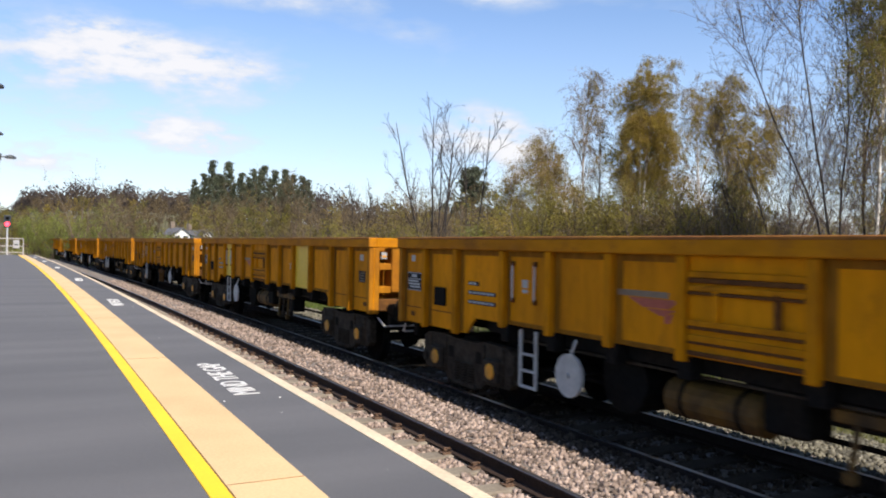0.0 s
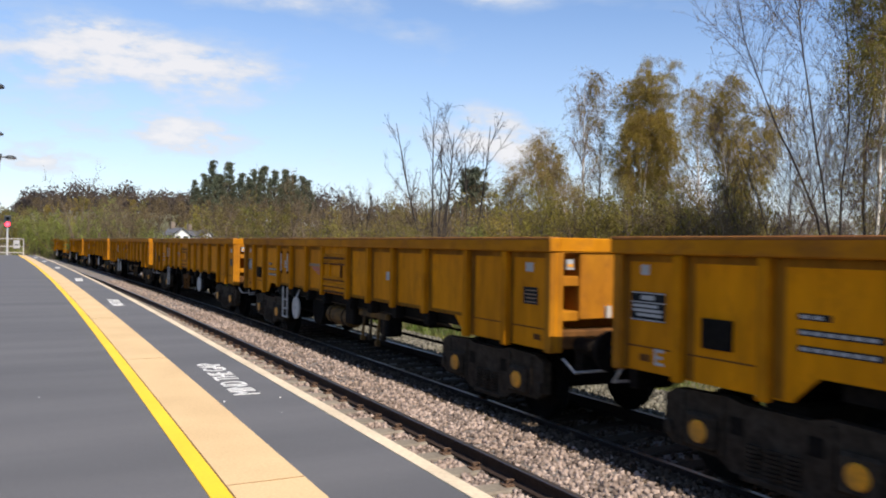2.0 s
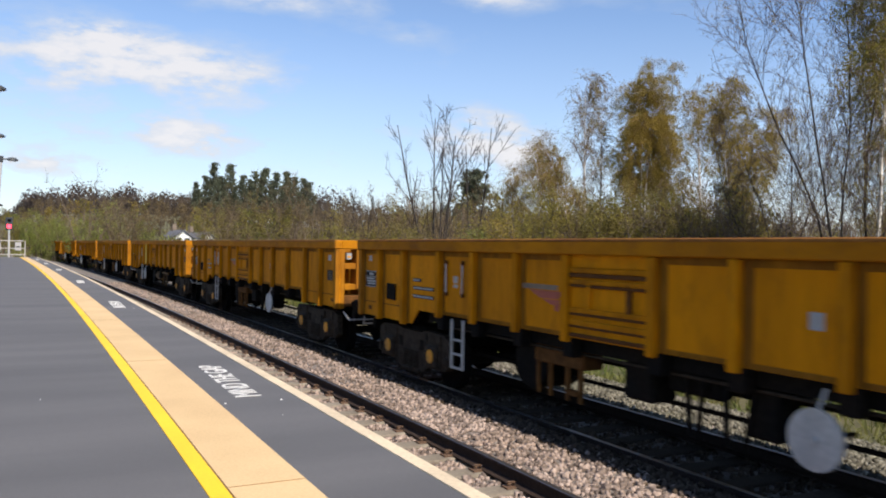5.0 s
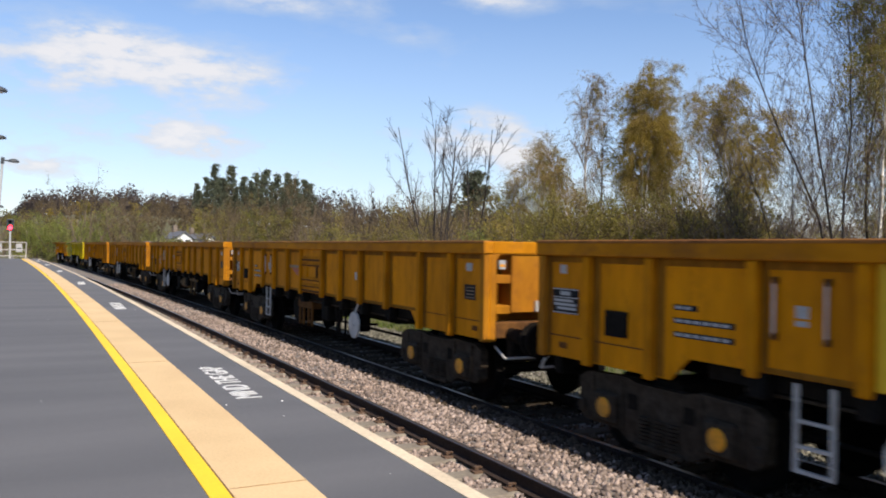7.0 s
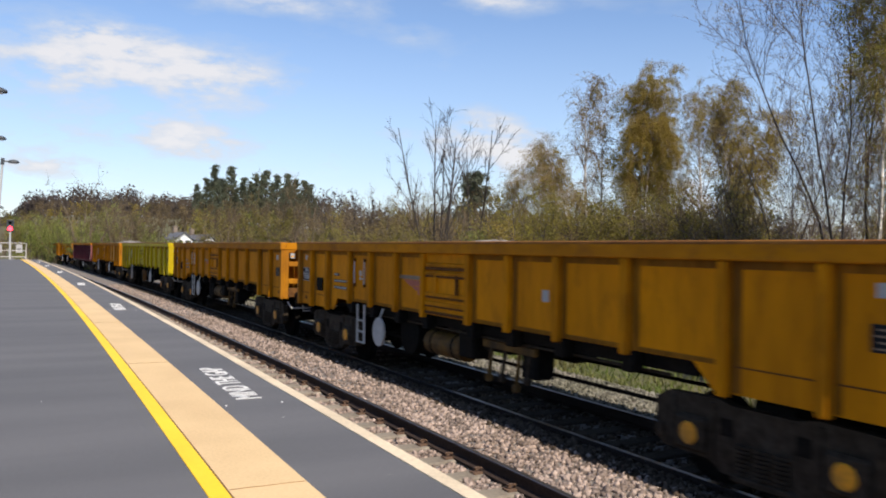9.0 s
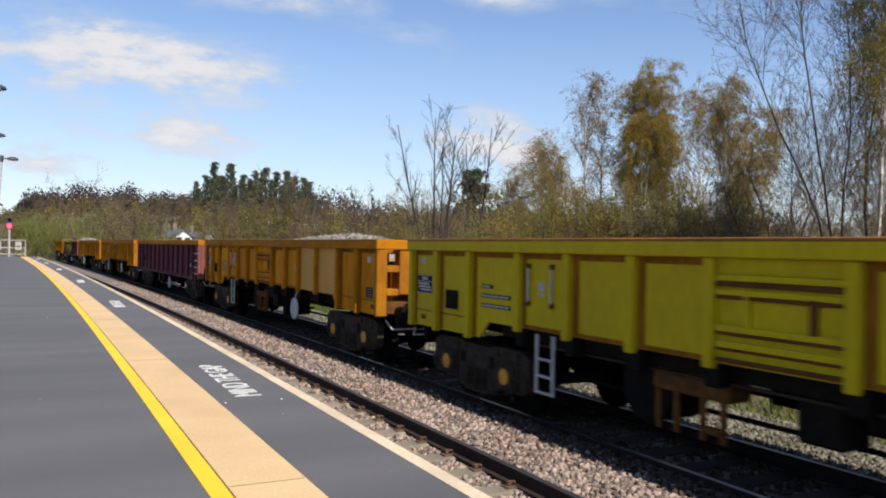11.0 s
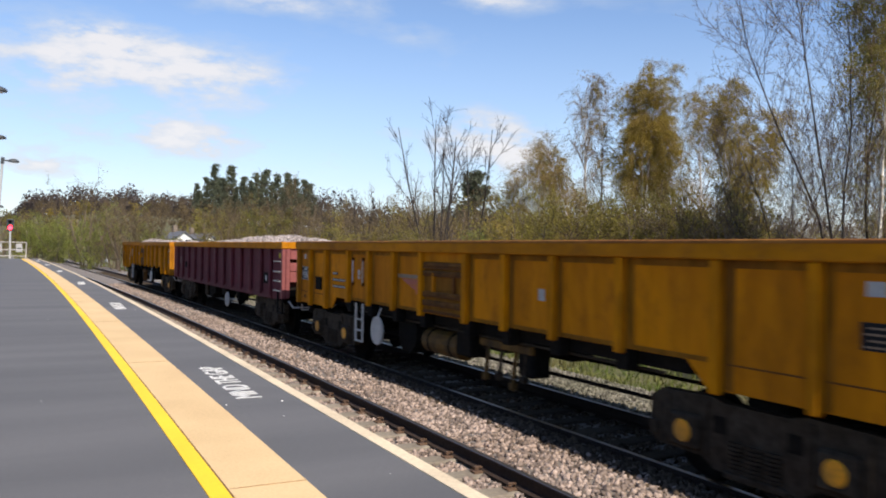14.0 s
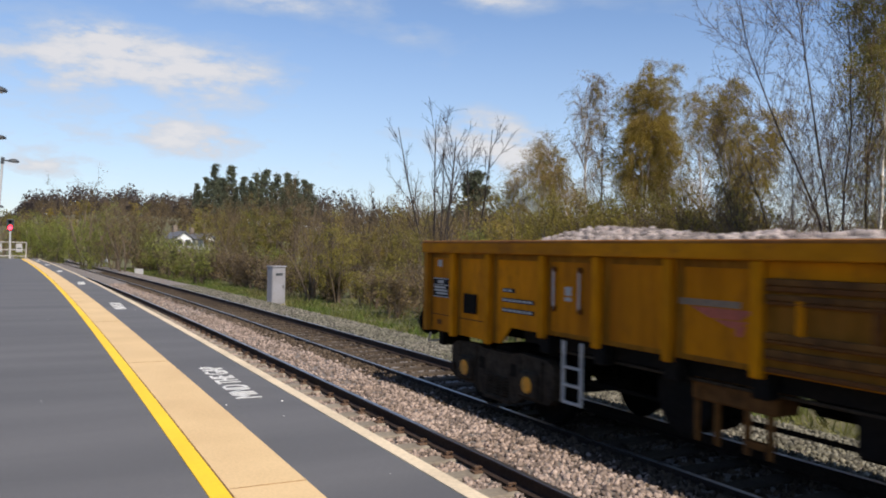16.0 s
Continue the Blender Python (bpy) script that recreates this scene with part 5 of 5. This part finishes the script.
    # middle belt and the far belt that climbs the hill
    for px in range(10, 1600, 19):
        w = (3, 3, 2, 3, 2.2) if px < 260 else (5, 3, 4, 2, 0.4)
        repeat(rng.choices(kinds, w)[0], px + rng.uniform(-9, 9), rng.uniform(70, 92) if px > 140 else rng.uniform(120, 160), rng.uniform(0.95, 1.3) if px > 140 else rng.uniform(0.9, 1.3))
    for px in range(20, 900, 15):
        w = (3, 3, 3, 2.2, 3.2) if px < 260 else (5, 3, 4, 1.5, 0.3)
        repeat(rng.choices(distant, w)[0], px + rng.uniform(-9, 9), rng.uniform(125, 205), rng.uniform(1.15, 1.7) if px > 300 else rng.uniform(0.8, 1.2))
    for px in range(5, 900, 14):
        w = (3, 3, 3, 2, 1.8) if px < 260 else (5, 3, 4, 1.5, 0.3)
        repeat(rng.choices(distant, w)[0], px + rng.uniform(-9, 9), rng.uniform(205, 300), rng.uniform(0.85, 1.25))
    put(kinds[4], 826, 35, 0, 0.76, copy=True)
    for px, dist, rz, k in ((95, 100, 30, 1.1), (62, 112, 130, 1.3), (82, 106, 70, 1.35), (112, 104, 200, 1.2), (130, 110, 20, 1.0), (185, 136, 10, 1.9), (172, 130, 60, 1.5)):
        put(kinds[4], px, dist, rz, k, copy=True)
    put(low[2], 318, 66, 40, 1.15)
    first.add(low[2])
    put(low[2], 350, 58, 200, 1.0, copy=True)
    put(low[2], 290, 74, 100, 1.2, copy=True)
    # low growth along the verge
    for i in range(88):
        y = 9 + i * 1.0 + rng.uniform(-0.5, 0.5)
        o = 13.2 + rng.uniform(-0.4, 2.8) + (0.7 if 30 < y < 45 else 0)
        proto = rng.choices(low, (5, 1.5, 0.6))[0]
        x = o + bend(y)
        s = rng.uniform(0.6, 1.15)
        m = pose(x, y, ground_z(x, y) - 0.05, 0, 0, rng.uniform(0, 360)) @ Matrix.Diagonal((s, s, s, 1))
        if proto in first:
            c = copy_thing(proto, Matrix.Identity(4))
            c.matrix_basis = m
        else:
            first.add(proto)
            proto.matrix_basis = m


build_trees()


def build_far_woods():
    """The wooded ridge: many small clumps of foliage, told apart only by their outline."""
    rng = random.Random(91)
    places = []
    for i in range(440):
        px = rng.uniform(-40, 420) if i < 230 else rng.uniform(400, 950) if i < 370 else rng.uniform(900, 1700)
        dist = rng.uniform(300, 430)
        x, y, z = at(px, dist)
        h = rng.uniform(7, 12) if i < 230 else rng.uniform(12, 17)
        h *= min(1.0, 0.35 + max(0.0, px) / 130)
        w = rng.uniform(2.5, 4.5)
        for k in range(230):
            u = Vector((rng.gauss(0, 1), rng.gauss(0, 1), rng.gauss(0, 1))).normalized() * rng.random() ** 0.4
            places.append((x + u.x * w, y + u.y * w, z + h * 0.55 + u.z * h * 0.48))
    v, f = flecks(rng, places, 0.35, 0.95, 1.3)
    tagged(fast("far_woods", v, f, FAR_WOOD), "brown leafless woods along the distant ridge", "woods", kind="stuff")


build_far_woods()


def build_grass():
    rng = np.random.default_rng(8)
    n = 40000
    y = rng.uniform(6, 95, n) ** 1.0
    o = 8.95 + rng.gamma(1.6, 1.5, n)
    x = o + np.array([bend(v) for v in y])
    z = np.array([ground_z(a, b) for a, b in zip(x, y)])
    h = rng.uniform(0.06, 0.24, n) * (1 + 0.6 * (np.sin(y * 0.9) * np.sin(o * 1.7) > 0.2))
    a = rng.uniform(0, 6.28, n)
    lean = rng.normal(0, 0.13, (n, 2))
    w = rng.uniform(0.012, 0.035, n)
    v = np.stack([np.stack([x - w * np.cos(a), y - w * np.sin(a), z - 0.02], 1), np.stack([x + w * np.cos(a), y + w * np.sin(a), z - 0.02], 1), np.stack([x + lean[:, 0], y + lean[:, 1], z + h], 1)], 1).reshape(-1, 3)
    tagged(fast("verge_grass", v, np.arange(3 * n).reshape(n, 3), BLADE), "tufts of green and straw grass on the verge", "grass", kind="stuff")


build_grass()


# ---------------------------------------------------------------- railway furniture
def build_cabinet():
    y, o = 36.6, 10.62
    c = thing("signal_cabinet", "tall grey steel lineside cabinet on the grass verge", "equipment cabinet", loc=(o + bend(y), y, ground_z(o + bend(y), y)), rz=12)
    part("plinth", boxes((-0.36, 0.36, -0.3, 0.3, -0.1, 0.12)), SLEEPER, c)
    part("body", boxes((-0.33, 0.33, -0.27, 0.27, 0.1, 1.84), bevel=0.01), CABINET_GREY, c)
    part("roof_cap", boxes((-0.37, 0.37, -0.31, 0.31, 1.82, 1.90), bevel=0.012), CABINET_GREY, c)
    d = part("door", boxes((-0.30, 0.30, -0.285, -0.265, 0.16, 1.76), bevel=0.006), CABINET_GREY, c)
    part("handle", boxes((0.2, 0.23, -0.31, -0.283, 0.85, 1.0)), DARK_METAL, d)
    part("side_door", boxes((-0.345, -0.325, -0.24, 0.24, 0.16, 1.76), bevel=0.006), CABINET_GREY, c)
    part("vent", boxes((-0.18, 0.18, -0.295, -0.283, 1.45, 1.56)), DARK_METAL, d)


def build_lamp(y, o, arm, tilt=0.0):
    x = o + bend(y)
    p = thing("street_lamp", "grey platform lamp post with a curved dark lamp head", "lamp post", "platform lamps", loc=(x, y, PLAT_Z))
    p.matrix_basis = pose(x, y, PLAT_Z, 0, tilt, 0)
    bm = bmesh.new()
    rod(bm, (0, 0, 0), (0, 0, 4.42), 0.06, 12, 0.045)
    part("post", bm, STEEL_GREY, p)
    bm = bmesh.new()
    rod(bm, (0, 0, 0), (0, 0, 0.9), 0.11, 12)
    part("post_base", bm, STEEL_GREY, p)
    bm = bmesh.new()
    rod(bm, (0, 0, 4.37), (0, 0, 4.62), 0.07, 10)
    rod(bm, (0, 0, 4.5), (arm * 0.4, 0, 4.52), 0.03, 8)
    part("arm", bm, DARK_METAL, p)
    bm = bmesh.new()
    bmesh.ops.create_uvsphere(bm, u_segments=16, v_segments=8, radius=1.0, matrix=Matrix.Translation((arm * 0.72, 0, 4.5)) @ Matrix.Diagonal((arm * 0.38, 0.16, 0.11, 1)))
    bmesh.ops.bisect_plane(bm, geom=bm.verts[:] + bm.edges[:] + bm.faces[:], plane_co=(0, 0, 4.47), plane_no=(0, 0, -1), clear_outer=True)
    bmesh.ops.holes_fill(bm, edges=bm.edges)
    head = part("lamp_head", bm, DARK_METAL, p)
    part("lens", boxes((arm * 0.45, arm * 0.98, -0.1, 0.1, 4.455, 4.472)), LAMP_LENS, head)


def build_fence():
    f = thing("platform_end_fence", "white tubular railing with panels at the platform end", "fence", loc=(bend(FENCE_Y), FENCE_Y - 0.6, PLAT_Z))
    for o in (-8.0, -6.6, -5.2, -3.8, -2.4, -1.0, 0.1, 1.1):
        bm = bmesh.new()
        rod(bm, (o, 0, 0), (o, 0, 1.22), 0.035, 8)
        part("post", bm, WHITE_STEEL, f)
    for z in (0.2, 0.65, 1.2):
        bm = bmesh.new()
        rod(bm, (-8.0, 0, z), (1.1, 0, z), 0.028, 8)
        part("rail", bm, WHITE_STEEL, f)
    for a, b in ((-1.35, -0.45), (0.45, 0.85)):
        s = part("warning_panel", boxes((a, b, -0.06, -0.04, 0.5, 1.1)), LABEL_WHITE, f, "white notice panel")
        part("text_bar", boxes((a + 0.08, b - 0.08, -0.066, -0.06, 0.72, 0.8)), LABEL_RED if a < 0 else DARK_METAL, s)


def build_signal():
    y, o = 69.0, 0.1
    s = thing("railway_signal", "dark colour-light signal showing red beyond the platform end", "railway signal", loc=(o + bend(y), y, -0.5))
    bm = bmesh.new()
    rod(bm, (0, 0, 0), (0, 0, 3.6), 0.07, 10)
    part("post", bm, STEEL_GREY, s)
    h = part("signal_head", boxes((-0.24, 0.24, -0.08, 0.12, 3.5, 4.45), bevel=0.03), DARK_METAL, s)
    bm = bmesh.new()
    rod(bm, (0, -0.10, 3.78), (0, -0.07, 3.78), 0.16, 20)
    part("red_lamp", bm, RED_GLOW, h, "glowing red lamp")
    bm = bmesh.new()
    rod(bm, (0, -0.095, 4.2), (0, -0.075, 4.2), 0.11, 16)
    part("dark_lamp", bm, UNDER, h)
    for z in (3.78, 4.2):
        part("hood", boxes((-0.17, 0.17, -0.3, -0.07, z + 0.16, z + 0.18)), DARK_METAL, h)
    # the dark raking strut of the shelter roof behind
    r = thing("shelter_roof", "dark sloping roof edge of a platform shelter", "shelter", loc=(-2.35, 52.0, PLAT_Z))
    bm = boxes((-3.0, 0.55, -0.6, 0.6, 0, 0.1))
    ob = part("roof_sheet", bm, DARK_METAL, r)
    ob.matrix_basis = pose(0, 0, 3.35, 0, 22, 0)
    for x in (-2.6, -0.4):
        bm = bmesh.new()
        rod(bm, (x, 0, 0), (x, 0, 3.42 - 0.4 * x), 0.05, 8)
        part("roof_post", bm, STEEL_GREY, r)


def build_house(px, dist, w, label, rz):
    x, y, z = at(px, dist)
    h = thing("house", label, "house", "houses behind the trees", loc=(x, y, -0.15), rz=rz)
    part("wall", boxes((-w, w, -3, 3, -2.5, 3.4)), RENDER_WHITE, h)
    for s in (-1, 1):
        bm = bmesh.new()
        pts = [(-w, 3.4), (w, 3.4), (0, 3.4 + w * 0.75)]
        a = [bm.verts.new((q, s * 3.0, zz)) for q, zz in pts]
        b = [bm.verts.new((q, s * 2.8, zz)) for q, zz in pts]
        bm.faces.new(a)
        bm.faces.new(b[::-1])
        for i in range(3):
            bm.faces.new((a[i], b[i], b[(i + 1) % 3], a[(i + 1) % 3]))
        bmesh.ops.recalc_face_normals(bm, faces=bm.faces)
        part("gable", bm, RENDER_WHITE, h)
        ln = math.hypot(w, w * 0.75) + 0.4
        ob = part("roof_slope", boxes((0, ln, -3.3, 3.3, 0, 0.14)), SLATE, h)
        ob.matrix_basis = pose(0, 0, 3.45 + w * 0.75, 0, math.degrees(math.atan(0.75)), 0) if s > 0 else pose(0, 0, 3.45 + w * 0.75, 0, 180 - math.degrees(math.atan(0.75)), 0) @ Matrix.Diagonal((1, 1, -1, 1))
    for q in (-w * 0.5, w * 0.5):
        for zz in (0.4, 2.2):
            win = part("window", boxes((q - 0.5, q + 0.5, -3.04, -2.98, zz, zz + 1.1)), RENDER_WHITE, h)
            part("pane", boxes((q - 0.42, q + 0.42, -3.06, -3.03, zz + 0.08, zz + 1.02)), GLASS, win)
    part("chimney", boxes((-0.3, 0.3, 1.5, 2.1, 3.4 + w * 0.4, 4.6 + w * 0.75)), BRICK, h)


def build_furniture():
    build_cabinet()
    build_lamp(19.9, -1.38, 0.86)
    build_lamp(28.9, -1.4, 0.8)
    build_lamp(36.7, -0.92, 0.55, 3.2)
    build_fence()
    build_signal()
    build_house(315, 132, 1.25, "white gabled house glimpsed between the trees", 8)
    build_house(350, 138, 1.0, "white house end behind bare branches", 25)
    # white post and marker boards by the line
    x, y, z = at(347, 96)
    p = thing("white_post", "thin white marker post among the bushes", "post", loc=(x, y, z))
    bm = bmesh.new()
    rod(bm, (0, 0, 0), (0, 0, 3.2), 0.09, 8)
    part("pole", bm, WHITE_STEEL, p)
    part("cap", boxes((-0.14, 0.14, -0.14, 0.14, 3.18, 3.3)), WHITE_STEEL, p)
    y, o = 71.0, 9.7
    m = thing("marker_board", "small white lineside marker on the ballast edge", "marker", loc=(o + bend(y), y, -0.62))
    part("board", boxes((-0.35, 0.35, -0.05, 0.05, 0.2, 0.75), bevel=0.02), LABEL_WHITE, m)
    part("stake", boxes((-0.04, 0.04, -0.03, 0.03, -0.1, 0.22)), DARK_METAL, m)
    # post-and-rail fence beyond the bend
    f = thing("lineside_fence", "grey post and rail fence along the far verge", "fence")
    for i in range(13):
        y = 104 + i * 3.6
        o = 11.2 - 0.012 * (y - 104)
        bm = boxes((-0.08, 0.08, -0.08, 0.08, 0, 1.5))
        ob = part("fence_post", bm, STEEL_GREY, f)
        ob.matrix_basis = pose(o + bend(y), y, -0.7)
    for z in (0.2, 0.7):
        sweep("fence_rail", [(11.13, z - 0.06), (11.23, z - 0.06), (11.23, z + 0.06), (11.13, z + 0.06)], 104, 147, STEEL_GREY, f, near=3)


build_furniture()


# ---------------------------------------------------------------- what moves
def tail_at(t):
    """Where the last wagon's trailing end is along the line, t seconds into the clip."""
    u = 16.0 - t
    return 11.2576 + 18.7375 * u - 0.01962 * u * u + JOLT.get(t, 0.0)


PITCH_OF_WAGONS = 15.4858
# slack in the couplings, metres
SLACK = {0: 0.14, 2: -0.09, 3: -0.07, 5: -0.09, 8: 0.09, 10: -0.07, 14: 0.06, 17: -0.08, 18: -0.04}
JOLT = {0.0: 0.05, 0.5: 0.45, 1.5: 0.3, 2.0: -0.04, 2.5: 0.36, 3.0: -0.03, 3.5: 0.38, 4.0: 0.05, 6.5: 0.22, 7.0: -0.04, 7.5: 0.12,
        8.0: -0.16, 8.5: 0.2, 9.0: -0.12, 11.5: 0.15, 12.0: -0.1, 12.5: 0.3, 13.0: -0.25, 13.5: 0.05, 14.0: -0.33, 14.5: 0.06, 15.5: 0.2, 16.0: -0.1}


def wagon_pose(k, t):
    y = tail_at(t) - k * PITCH_OF_WAGONS - SLACK.get(k, 0.0) - HALF
    ya, yb = y + 5.4, y - 5.4
    xa, xb = bend(ya) + TRACK_MID, bend(yb) + TRACK_MID
    return pose((xa + xb) / 2, y, Z2, 0, 0, -math.degrees(math.atan2(xa - xb, ya - yb)))


def motions():
    times = [0.5 * i for i in range(33)]
    for k, w in enumerate(WAGONS):
        walk(w, [(t, wagon_pose(k, t)) for t in times])
    for k, heap in HEAPS:
        walk(heap, [(t, wagon_pose(k, t)) for t in times])


motions()
